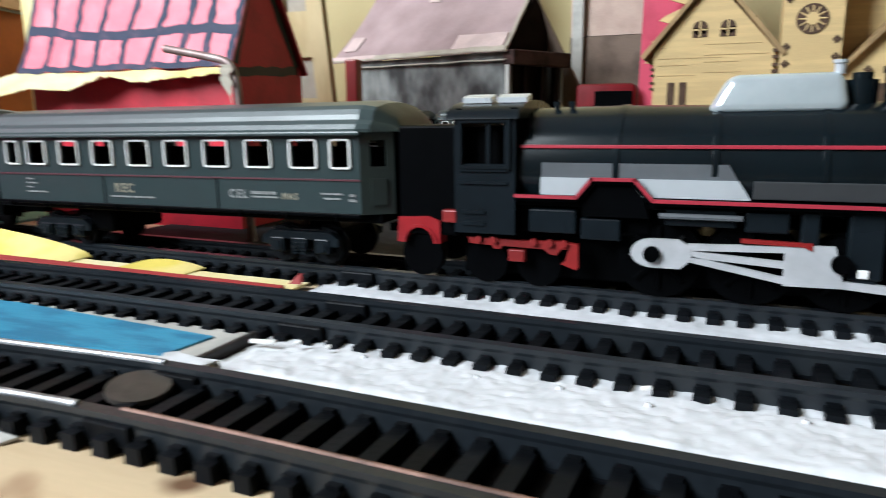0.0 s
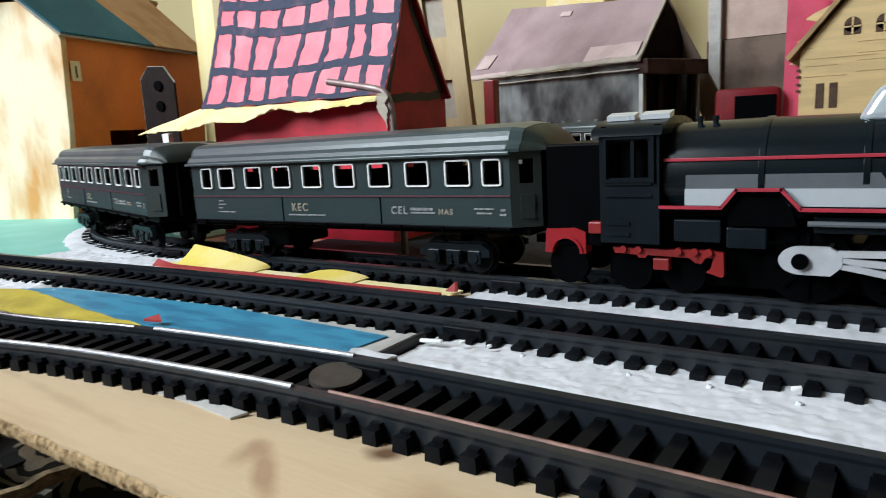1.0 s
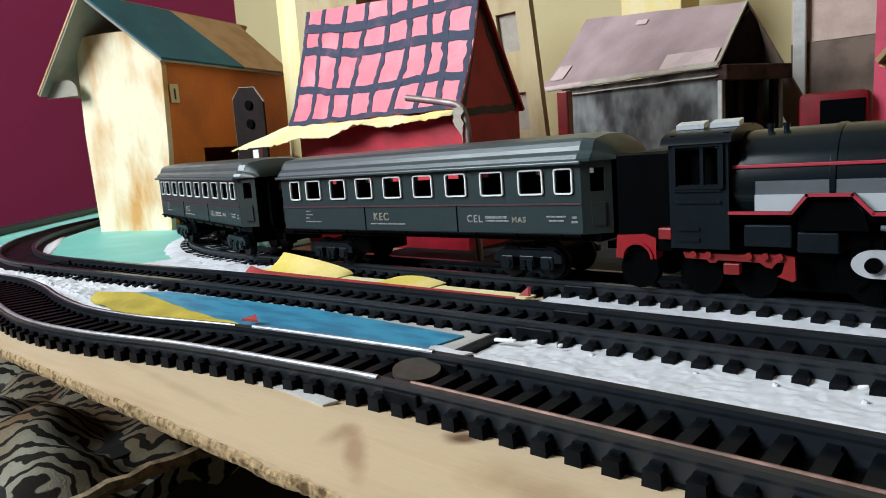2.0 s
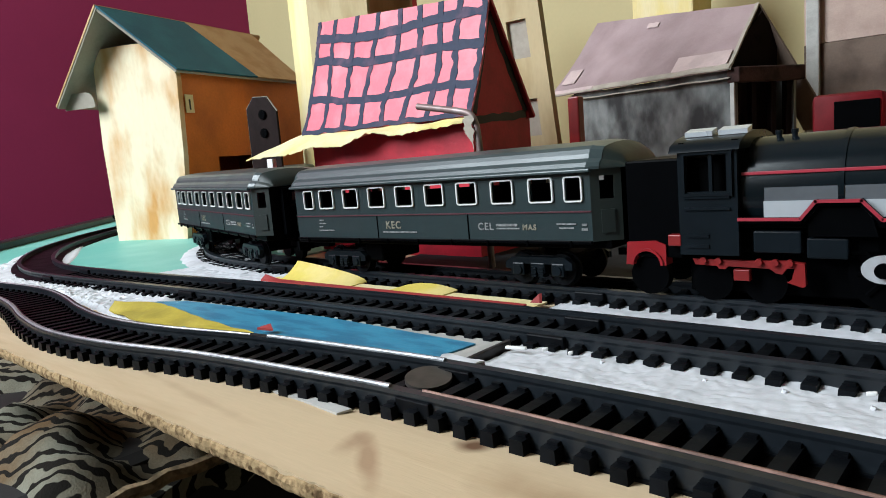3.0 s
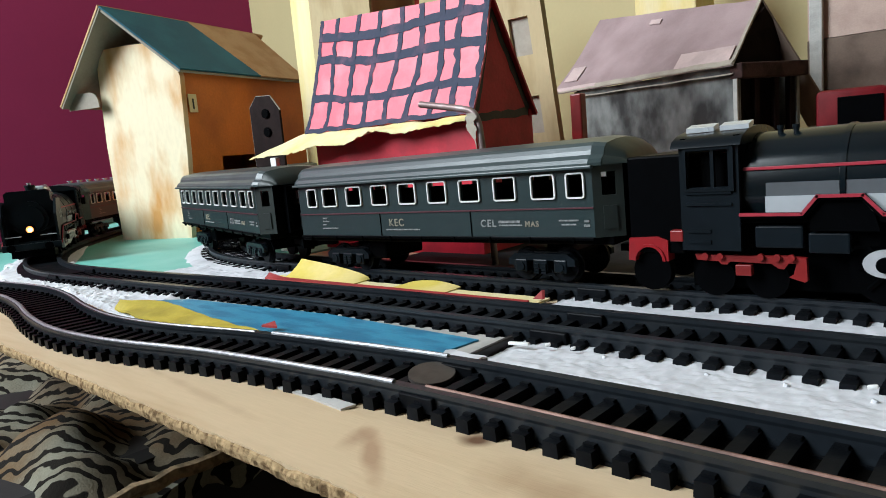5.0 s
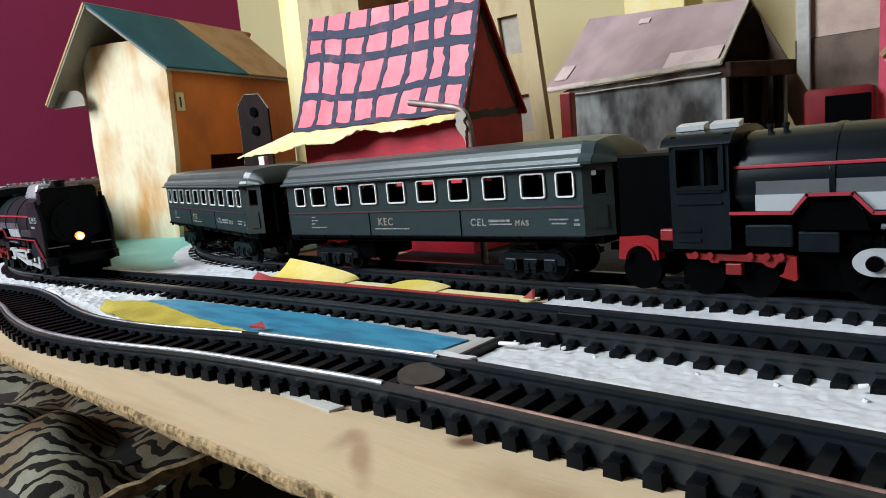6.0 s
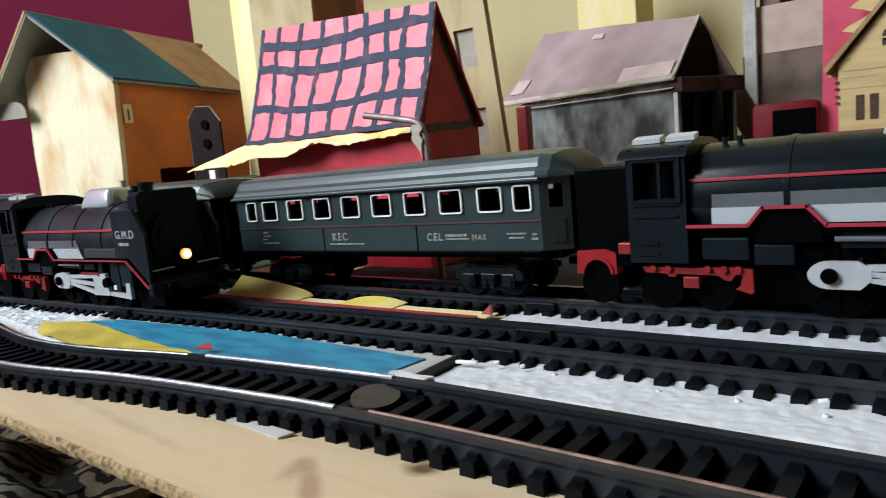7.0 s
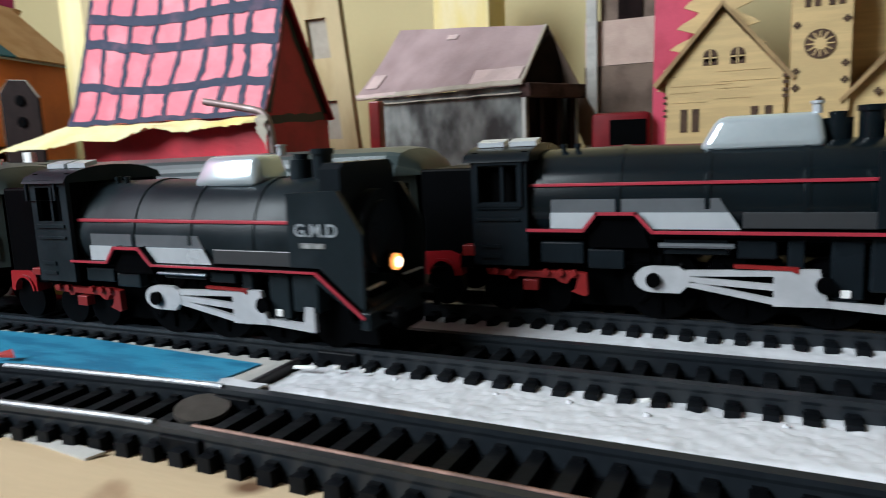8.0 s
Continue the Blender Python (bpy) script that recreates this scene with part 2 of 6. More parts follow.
M = dict(
    board=pine(),
    rim=mat("raw_board_edge", (0.38, 0.265, 0.14), 0.95, vary=0.5, scale=700, second=(0.13, 0.08, 0.04), mix=(0.48, 0.66), bump=0.8, spec=0.1),
    plastic=mat("black_track_plastic", (0.0042, 0.0052, 0.0068), 0.45, vary=0.25, scale=120, bump=0.15, per_piece=0.35, spec=0.07),
    rail=mat("black_rail_plastic", (0.0105, 0.0136, 0.0172), 0.32, vary=0.3, scale=60, second=(0.017, 0.020, 0.023), mix=(0.5, 0.7), bump=0.12, spec=0.3),
    silver=mat("bare_rail_metal", (0.31, 0.32, 0.33), 0.35, 0.5, vary=0.25, scale=160, second=(0.15, 0.15, 0.15), mix=(0.5, 0.75), bump=0.2),
    copper=mat("copper_rail_strip", (0.2, 0.105, 0.078), 0.55, 0.3, vary=0.3, scale=160, bump=0.15),
    plaster=mat("white_plaster", (0.58, 0.59, 0.61), 0.7, vary=0.12, scale=45, second=(0.40, 0.41, 0.42), mix=(0.52, 0.78), bump=0.35, grain=300),
    teal=mat("teal_painted_card", (0.13, 0.44, 0.37), 0.5, vary=0.06, scale=20, second=(0.2, 0.5, 0.43), bump=0.15),
    water=mat("blue_painted_card", (0.028, 0.235, 0.38), 0.45, vary=0.15, scale=70, stretch=(1, 4, 1), second=(0.014, 0.15, 0.27), bump=0.2),
    greycard=mat("grey_card", (0.42, 0.41, 0.38), 0.8, vary=0.1, scale=80, bump=0.3),
    yellow=mat("yellow_paper", (0.62, 0.49, 0.09), 0.75, vary=0.08, scale=50, second=(0.7, 0.56, 0.2), bump=0.2),
    mustard=mat("mustard_paper", (0.4, 0.31, 0.03), 0.75, vary=0.15, scale=60, bump=0.2),
    palepaper=mat("cream_yellow_paper", (0.72, 0.63, 0.36), 0.8, vary=0.1, scale=40, second=(0.74, 0.6, 0.2), mix=(0.4, 0.65), bump=0.35),
    redpaint=mat("red_paint", (0.56, 0.014, 0.034), 0.55, vary=0.15, scale=60, second=(0.42, 0.012, 0.028), bump=0.2),
    orangered=mat("red_orange_paper", (0.3, 0.024, 0.022), 0.7, vary=0.1, scale=80, bump=0.2),
    coach=mat("grey_green_plastic", (0.0155, 0.030, 0.0315), 0.36, vary=0.08, scale=60, bump=0.08),
    roof=mat("grey_roof_plastic", (0.046, 0.066, 0.068), 0.36, vary=0.08, scale=50, bump=0.08),
    door=mat("dark_green_plastic", (0.017, 0.026, 0.0235), 0.45, vary=0.1, scale=70, bump=0.08),
    beam=mat("brown_stained_card", (0.055, 0.027, 0.023), 0.8, vary=0.3, scale=60, second=(0.022, 0.011, 0.010), bump=0.4, spec=0.2),
    rosecard=mat("faded_rose_card", (0.46, 0.335, 0.28), 0.75, vary=0.1, scale=40, second=(0.36, 0.25, 0.21), mix=(0.45, 0.75), bump=0.3),
    engrave=mat("light_laser_line", (0.40, 0.275, 0.125), 0.75, vary=0.1, scale=60, bump=0.1),
    busred=mat("deep_red_plastic", (0.15, 0.005, 0.009), 0.55, vary=0.12, scale=60, bump=0.05, spec=0.15),
    # lighter copy of the engine plastics, with window light put into the colour
    slate_lit=mat("dusty_slate_plastic", (0.0085, 0.0135, 0.0165), 0.34, vary=0.2, scale=80, second=(0.013, 0.019, 0.023), bump=0.08, spec=0.15),
    mauvepale=mat("pale_mauve_card", (0.52, 0.40, 0.38), 0.7, vary=0.1, scale=40, bump=0.3),
    black=mat("black_plastic", (0.0014, 0.0016, 0.002), 0.4, vary=0.2, scale=90, bump=0.06, spec=0.02),
    boiler=mat("blue_black_plastic", (0.0042, 0.0078, 0.0102), 0.2, vary=0.15, scale=70, bump=0.03, spec=0.3),
    cab=mat("slate_plastic", (0.0068, 0.0102, 0.0132), 0.3, vary=0.15, scale=70, bump=0.04, spec=0.12),
    white=mat("white_print", (0.78, 0.78, 0.76), 0.5, vary=0.05, scale=200, bump=0.0),
    print_=mat("worn_print", (0.24, 0.25, 0.245), 0.6, vary=0.3, scale=900, bump=0.0),
    printgold=mat("gold_print", (0.25, 0.23, 0.17), 0.6, vary=0.3, scale=900, bump=0.0),
    rod=mat("grey_metal_paint", (0.47, 0.48, 0.5), 0.42, 0.2, vary=0.08, scale=120, bump=0.06),
    domeplate=mat("pale_dome_plate", (0.62, 0.71, 0.75), 0.15, 0.55, vary=0.05, scale=60, bump=0.02),
    chrome=mat("bright_silver_plate", (0.5, 0.54, 0.57), 0.25, 0.25, vary=0.05, scale=60, bump=0.02),
    plaque=mat("silver_panel", (0.19, 0.21, 0.23), 0.2, 0.5, vary=0.08, scale=70, bump=0.05),
    redplastic=mat("red_plastic", (0.22, 0.011, 0.011), 0.4, vary=0.15, scale=90, bump=0.05),
    fender=mat("glossy_red_plastic", (0.26, 0.008, 0.012), 0.35, vary=0.1, scale=90, bump=0.03),
    maroon=mat("dark_maroon_line", (0.07, 0.012, 0.02), 0.5, vary=0.1, scale=90, bump=0.0),
    # unseen walls: south kept dull to limit bounce, east pale to add fill
    tanwall=mat("dull_tan_wall", (0.26, 0.23, 0.19), 0.8, vary=0.05, scale=3, bump=0.1, grain=200),
    fillwall=mat("pale_cream_wall", (0.62, 0.55, 0.42), 0.8, vary=0.05, scale=3, bump=0.1, grain=200),
    asphalt=mat("dark_grey_card", (0.02, 0.02, 0.022), 0.8, vary=0.15, scale=60, bump=0.2, spec=0.1),
    band=mat("grey_side_band", (0.03, 0.033, 0.036), 0.4, vary=0.1, scale=70, bump=0.04),
    platewhite=mat("pale_plate_print", (0.26, 0.29, 0.31), 0.5, vary=0.2, scale=300, bump=0.0),
    # near-black brown: the shade between the rails, put into the colour
    bed=mat("dark_brown_track_bed", (0.0045, 0.0028, 0.0018), 0.9, vary=0.4, scale=90, second=(0.0015, 0.0012, 0.001), bump=0.4, spec=0.05),
    discm=mat("dull_brown_grey_metal", (0.05, 0.043, 0.038), 0.5, 0.2, vary=0.15, scale=200, bump=0.1),
    redline=mat("red_trim_line", (0.36, 0.022, 0.04), 0.45, vary=0.08, scale=90, bump=0.0),
    lamp=glow("lit_headlamp", (1.0, 0.36, 0.09), 1.7),
    bulb=glow("lit_bulb", (1.0, 0.8, 0.58), 4.0),
    gable=mat("whitewashed_board", (0.8, 0.69, 0.48), 0.7, vary=0.1, scale=36, stretch=(1.2, 1, 0.5), second=(0.60, 0.29, 0.08), mix=(0.45, 0.68), bump=0.35, grain=300),
    orange=mat("orange_painted_card", (0.7, 0.175, 0.008), 0.6, vary=0.12, scale=26, second=(0.46, 0.105, 0.006), mix=(0.4, 0.7), bump=0.25),
    tealroof=mat("blue_green_painted_card", (0.016, 0.10, 0.15), 0.6, vary=0.12, scale=35, second=(0.035, 0.16, 0.21), mix=(0.42, 0.75), bump=0.25, spec=0.15),
    tanroof=mat("tan_painted_card", (0.5, 0.29, 0.13), 0.65, vary=0.1, scale=45, second=(0.42, 0.22, 0.08), bump=0.25),
    cardinside=mat("bare_card", (0.36, 0.32, 0.26), 0.85, vary=0.1, scale=60, bump=0.25),
    pink=mat("pink_painted_card", (0.76, 0.145, 0.19), 0.45, vary=0.1, scale=60, second=(0.8, 0.23, 0.27), mix=(0.5, 0.7), bump=0.25, spec=0.3),
    navy=mat("navy_brush_line", (0.020, 0.028, 0.060), 0.6, vary=0.3, scale=90, second=(0.13, 0.07, 0.11), mix=(0.52, 0.74), bump=0.15, spec=0.2),
    blackpaint=mat("black_brush_line", (0.012, 0.008, 0.01), 0.5, vary=0.3, scale=100, bump=0.1),
    mauve=mat("mauve_painted_card", (0.37, 0.275, 0.275), 0.7, vary=0.1, scale=26, second=(0.27, 0.195, 0.195), mix=(0.35, 0.7), bump=0.3, spec=0.25),
    slatewall=mat("grey_brushed_wall", (0.145, 0.155, 0.15), 0.6, vary=0.6, scale=30, stretch=(1.0, 1, 0.7), second=(0.018, 0.020, 0.020), mix=(0.40, 0.60), bump=0.5, grain=110),
    # dark brown beams, and the painted shade inside the grey house
    darkwood_shade=mat("dark_brown_card", (0.010, 0.0045, 0.0042), 0.8, vary=0.3, scale=60, bump=0.3, spec=0.1),
    # the darker second colour paints leaf shadows as blotches on the brown block
    brown=mat("brown_painted_card", (0.165, 0.118, 0.092), 0.75, vary=0.12, scale=30, second=(0.085, 0.06, 0.048), mix=(0.45, 0.7), bump=0.3, spec=0.2),
    beige=mat("beige_card", (0.46, 0.36, 0.195), 0.75, vary=0.1, scale=50, stretch=(1, 1, 0.3), second=(0.38, 0.28, 0.135), bump=0.25),
    towery=mat("pale_yellow_card", (0.72, 0.58, 0.24), 0.75, vary=0.08, scale=30, stretch=(1, 1, 0.25), second=(0.74, 0.64, 0.4), bump=0.25),
    ply=mat("laser_cut_plywood", (0.5, 0.355, 0.165), 0.65, vary=0.08, scale=40, stretch=(0.4, 1, 4), second=(0.58, 0.41, 0.19), bump=0.15),
    plyedge=mat("scorched_ply_edge", (0.34, 0.22, 0.10), 0.75, vary=0.15, scale=60, bump=0.2),
    charred=mat("laser_burn_line", (0.07, 0.035, 0.018), 0.8, vary=0.2, scale=200, bump=0.0),
    crimson=mat("crimson_card", (0.5, 0.04, 0.09), 0.6, vary=0.1, scale=40, second=(0.42, 0.03, 0.07), bump=0.2),
    steel=mat("dark_perforated_steel", (0.016, 0.009, 0.008), 0.5, 0.0, vary=0.2, scale=80, bump=0.2, spec=0.08),
    rodmetal=mat("worn_bent_steel", (0.3, 0.24, 0.23), 0.45, 0.3, vary=0.2, scale=120, second=(0.22, 0.15, 0.14), bump=0.15),
    purple=mat("purple_wall_paint", (0.25, 0.024, 0.082), 0.7, vary=0.04, scale=3, bump=0.1, grain=200, spec=0.15),
    cream=mat("cream_wall_paint", (0.48, 0.405, 0.21), 0.7, vary=0.04, scale=3, bump=0.1, grain=200),
    ceiling=mat("off_white_ceiling", (0.45, 0.44, 0.42), 0.8, vary=0.04, scale=3, bump=0.05),
    floor=mat("dark_floor", (0.012, 0.01, 0.009), 0.7, vary=0.15, scale=8, bump=0.1),
    tiger=stripes_cloth(),
    rope=mat("frayed_tan_cord", (0.32, 0.22, 0.12), 0.9, vary=0.3, scale=200, bump=0.8),
    wood=mat("varnished_wood", (0.24, 0.12, 0.05), 0.5, vary=0.12, scale=20, stretch=(0.3, 3, 3), bump=0.1),
)


# ---- building helpers ----
def part(name, bm, material, parent=None, label="", smooth=False):
    me = bpy.data.meshes.new(name)
    bmesh.ops.recalc_face_normals(bm, faces=bm.faces)
    bm.to_mesh(me)
    bm.free()
    me.materials.append(material)
    if smooth:
        for p in me.polygons:
            p.use_smooth = True
        me.set_sharp_from_angle(angle=radians(40))
    ob = new(name, me)
    ob.parent = parent
    if label:
        ob["label"] = label
    return ob


def again(ob, x=0.0, y=0.0, z=0.0, rz=0.0, parent=None):
    """Another piece on the same mesh."""
    o = new(ob.name.split(".")[0], ob.data)
    o.parent = parent or ob.parent
    o.matrix_basis = pose(x, y, z, 0, 0, rz)
    return o


def root(name, label, category, m=None, group=""):
    ob = new(name)
    ob.empty_display_size = 0.01
    if m is not None:
        ob.matrix_basis = m
    return tagged(ob, label, category, group)


def B():
    return bmesh.new()


def box(bm, x0, x1, y0, y1, z0, z1, bevel=0.0):
    r = bmesh.ops.create_cube(bm, size=1.0)
    vs = r["verts"]
    for v in vs:
        v.co = Vector(((x0 + x1) / 2 + v.co.x * (x1 - x0), (y0 + y1) / 2 + v.co.y * (y1 - y0), (z0 + z1) / 2 + v.co.z * (z1 - z0)))
    if bevel:
        es = list({e for v in vs for e in v.link_edges})
        bmesh.ops.bevel(bm, geom=es, offset=bevel, segments=2, affect="EDGES", profile=0.5)
    return bm


def slab(bm, pts, move):
    """A flat outline, pushed through by the vector move."""
    a = [bm.verts.new(p) for p in pts]
    b = [bm.verts.new(Vector(p) + Vector(move)) for p in pts]
    bm.faces.new(a)
    bm.faces.new(b[::-1])
    for i in range(len(a)):
        j = (i + 1) % len(a)
        bm.faces.new((a[i], b[i], b[j], a[j]))
    return bm


def disc(bm, c, r, axis, depth, n=20):
    """A cylinder with its middle at c."""
    m = Matrix.Translation(c) @ Vector((0, 0, 1)).rotation_difference(Vector(axis)).to_matrix().to_4x4()
    bmesh.ops.create_cone(bm, cap_ends=True, segments=n, radius1=r, radius2=r, depth=depth, matrix=m)
    return bm


def tube(bm, pts, r, n=8):
    pts = [Vector(p) for p in pts]
    rings = []
    for i, p in enumerate(pts):
        d = (pts[min(i + 1, len(pts) - 1)] - pts[max(i - 1, 0)]).normalized()
        q = Vector((0, 0, 1)).rotation_difference(d)
        rings.append([bm.verts.new(p + q @ Vector((r * math.cos(2 * math.pi * k / n), r * math.sin(2 * math.pi * k / n), 0))) for k in range(n)])
    for a, b in zip(rings, rings[1:]):
        for k in range(n):
            bm.faces.new((a[k], a[(k + 1) % n], b[(k + 1) % n], b[k]))
    bm.faces.new(rings[0][::-1])
    bm.faces.new(rings[-1])
    return bm


def sweep(bm, line, profile):
    """A closed profile of (sideways, up) carried along a flat line of (x, y)."""
    rings = []
    for i, (x, y) in enumerate(line):
        a, b = line[max(i - 1, 0)], line[min(i + 1, len(line) - 1)]
        d = Vector((b[0] - a[0], b[1] - a[1])).normalized()
        rings.append([bm.verts.new((x - d.y * s, y + d.x * s, z)) for s, z in profile])
    n = len(profile)
    for a, b in zip(rings, rings[1:]):
        for k in range(n):
            bm.faces.new((a[k], a[(k + 1) % n], b[(k + 1) % n], b[k]))
    bm.faces.new(rings[0][::-1])
    bm.faces.new(rings[-1])
    return bm


def plate(bm, us, vs, holes, place, d):
    """A plate cut along us and vs with the cells named in holes left open; place(u, v, depth) gives the point."""
    solid = {(i, j) for i in range(len(us) - 1) for j in range(len(vs) - 1)} - set(holes)
    cache = {}

    def at(i, j, k):
        if (i, j, k) not in cache:
            cache[i, j, k] = bm.verts.new(place(us[i], vs[j], d * k))
        return cache[i, j, k]

    for i, j in solid:
        for k in (0, 1):
            bm.faces.new([at(i, j, k), at(i + 1, j, k), at(i + 1, j + 1, k), at(i, j + 1, k)])
        for (di, dj), (p, q) in {(-1, 0): ((i, j), (i, j + 1)), (1, 0): ((i + 1, j), (i + 1, j + 1)),
                                 (0, -1): ((i, j), (i + 1, j)), (0, 1): ((i, j + 1), (i + 1, j + 1))}.items():
            if (i + di, j + dj) not in solid:
                bm.faces.new([at(*p, 0), at(*q, 0), at(*q, 1), at(*p, 1)])
    return bm


def ring(bm, w, h, t, d):
    """An upright frame w by h round the origin, in the plane of x and z, t wide and d deep."""
    return plate(bm, [-w / 2, -w / 2 + t, w / 2 - t, w / 2], [-h / 2, -h / 2 + t, h / 2 - t, h / 2], [(1, 1)], lambda u, v, k: (u, k, v), d)


def round_ring(bm, w, h, r, t, d, n=4):
    """An upright frame like ring(), with rounded corners."""
    def outline(a, b, rad):
        pts = []
        for cx, cz, a0 in ((a - rad, b - rad, 0), (-a + rad, b - rad, 90), (-a + rad, -b + rad, 180), (a - rad, -b + rad, 270)):
            pts += [(cx + rad * math.cos(radians(a0 + 90 * k / n)), cz + rad * math.sin(radians(a0 + 90 * k / n))) for k in range(n + 1)]
        return pts
    out, inn = outline(w / 2, h / 2, r), outline(w / 2 - t, h / 2 - t, max(r - t, 0.0001))
    rows = [[bm.verts.new((x, y, z)) for x, z in line] for line, y in ((out, 0), (inn, 0), (inn, d), (out, d))]
    m = len(out)
    for a, b in ((0, 1), (1, 2), (2, 3), (3, 0)):
        for k in range(m):
            bm.faces.new((rows[a][k], rows[a][(k + 1) % m], rows[b][(k + 1) % m], rows[b][k]))
    return bm


def sheet(bm, nx, ny, f, thick):
    """A bent sheet: f(u, v) gives its top."""
    top = [[bm.verts.new(f(i / nx, j / ny)) for j in range(ny + 1)] for i in range(nx + 1)]
    low = [[bm.verts.new(Vector(f(i / nx, j / ny)) - Vector((0, 0, thick))) for j in range(ny + 1)] for i in range(nx + 1)]
    for i in range(nx):
        for j in range(ny):
            bm.faces.new((top[i][j], top[i + 1][j], top[i + 1][j + 1], top[i][j + 1]))
            bm.faces.new((low[i][j], low[i][j + 1], low[i + 1][j + 1], low[i + 1][j]))
    for i in range(nx):
        for j in (0, ny):
            bm.faces.new((top[i][j], low[i][j], low[i + 1][j], top[i + 1][j]))
    for j in range(ny):
        for i in (0, nx):
            bm.faces.new((top[i][j], low[i][j], low[i][j + 1], top[i][j + 1]))
    return bm


# ---- the room ----
def room():
    r, t = ROOM, 0.1
    tagged(part("floor", box(B(), r["x0"] - t, r["x1"] + t, r["y0"] - t, r["y1"] + t, r["z0"] - t, r["z0"]), M["floor"]), "dark floor under the table", "floor", kind="structure")
    tagged(part("ceiling", box(B(), r["x0"] - t, r["x1"] + t, r["y0"] - t, r["y1"] + t, r["z1"], r["z1"] + t), M["ceiling"]), "plain white ceiling", "ceiling", kind="structure")
    tagged(part("wall_north", box(B(), r["x0"] - t, r["x1"] + t, r["y1"], r["y1"] + t, r["z0"], r["z1"]), M["cream"]), "cream painted wall behind the model town", "wall", kind="structure")
    tagged(part("wall_west", box(B(), r["x0"] - t, r["x0"], r["y0"], r["y1"], r["z0"], r["z1"]), M["purple"]), "dark purple painted wall", "wall", kind="structure")
    # unseen wall added as a pale reflector for surfaces that face right
    tagged(part("wall_east", box(B(), r["x1"], r["x1"] + t, r["y0"], r["y1"], r["z0"], r["z1"]), M["fillwall"]), "unseen wall, kept pale to bounce fill light", "wall", kind="structure")
    w = plate(B(), [r["x0"] - t, WIN["x0"], WIN["x1"], r["x1"] + t], [r["z0"], WIN["z0"], WIN["z1"], r["z1"]], [(1, 1)], lambda u, v, k: (u, r["y0"] - k, v), t)
    tagged(part("wall_south", w, M["tanwall"]), "tan wall with the window that lights the room", "wall", kind="structure")


room()


# ---- tracks: centre lines ----
def arc(cx, cy, r, a0, a1, n):
    return [(cx + r * math.cos(radians(a0 + (a1 - a0) * k / n)), cy + r * math.sin(radians(a0 + (a1 - a0) * k / n))) for k in range(n + 1)]


BACK_Y = 0.153
back_line = ([(0.5 - 0.02 * k, BACK_Y) for k in range(37)] + arc(-0.24, 0.313, 0.16, -90, -270, 48)
             + [(-0.22 + 0.04 * k, 0.473) for k in range(12)])


def smooth_line(knots, step=0.006):
    """A soft line through knots (Catmull-Rom)."""
    out, k = [], [Vector(p) for p in knots]
    k = [2 * k[0] - k[1], *k, 2 * k[-1] - k[-2]]
    for a, b, c, d in zip(k, k[1:], k[2:], k[3:]):
        n = max(2, round((c - b).length / step))
        for i in range(n):
            t = i / n
            out.append(tuple(0.5 * (2 * b + (c - a) * t + (2 * a - 5 * b + 4 * c - d) * t * t + (3 * b - a - 3 * c + d) * t ** 3)))
    return out + [tuple(k[-2])]


near_line = smooth_line([(0.42, 0.0665), (0.2, 0.0665), (0.05, 0.0667), (-0.02, 0.0676), (-0.07, 0.068), (-0.1, 0.066), (-0.135, 0.0622), (-0.17, 0.0558),
                         (-0.2, 0.054), (-0.23, 0.0575), (-0.26, 0.0635), (-0.29, 0.0667), (-0.325, 0.0645), (-0.37, 0.0585), (-0.43, 0.056), (-0.52, 0.056)])


MID_KNOTS = [(0.5, 0.1117), (0.3, 0.1117), (0.1, 0.1117), (-0.02, 0.1117), (-0.08, 0.1115), (-0.143, 0.1104), (-0.2, 0.1079), (-0.25, 0.1047), (-0.30, 0.1019), (-0.335, 0.1006), (-0.362, 0.1018),
             (-0.40, 0.1105), (-0.44, 0.127), (-0.475, 0.147), (-0.51, 0.174), (-0.545, 0.206), (-0.575, 0.242), (-0.595, 0.283), (-0.605, 0.33), (-0.595, 0.39), (-0.565, 0.445), (-0.52, 0.485),
             (-0.46, 0.51), (-0.4, 0.5165), (-0.2, 0.5165), (0.1, 0.5165)]
mid_line = smooth_line(MID_KNOTS)


def mid_y(x):
    """The middle track's centre line over the table's front part."""
    return float(np.interp(-x, [-p[0] for p in MID_KNOTS[:15]], [p[1] for p in MID_KNOTS[:15]]))


def lengths(line):
    s = [0.0]
    for a, b in zip(line, line[1:]):
        s.append(s[-1] + math.dist(a, b))
    return s


def along(line, ss, s):
    """Place and heading (towards the start of the line) at s metres from its start."""
    i = min(max(int(np.searchsorted(ss, s)) - 1, 0), len(line) - 2)
    f = (s - ss[i]) / (ss[i + 1] - ss[i])
    a, b = line[i], line[i + 1]
    return a[0] + f * (b[0] - a[0]), a[1] + f * (b[1] - a[1]), math.degrees(math.atan2(a[1] - b[1], a[0] - b[0]))


RAIL_TOP, GAUGE = 0.007, 0.0162
RAIL = [(-0.0009, 0.0026), (0.0009, 0.0026), (0.0008, 0.0036), (0.0008, 0.0056), (0.001, 0.0062), (0.001, RAIL_TOP), (-0.001, RAIL_TOP), (-0.001, 0.0062), (-0.0008, 0.0056), (-0.0008, 0.0036)]


def offset(profile, d):
    return [(s + d, z) for s, z in profile]


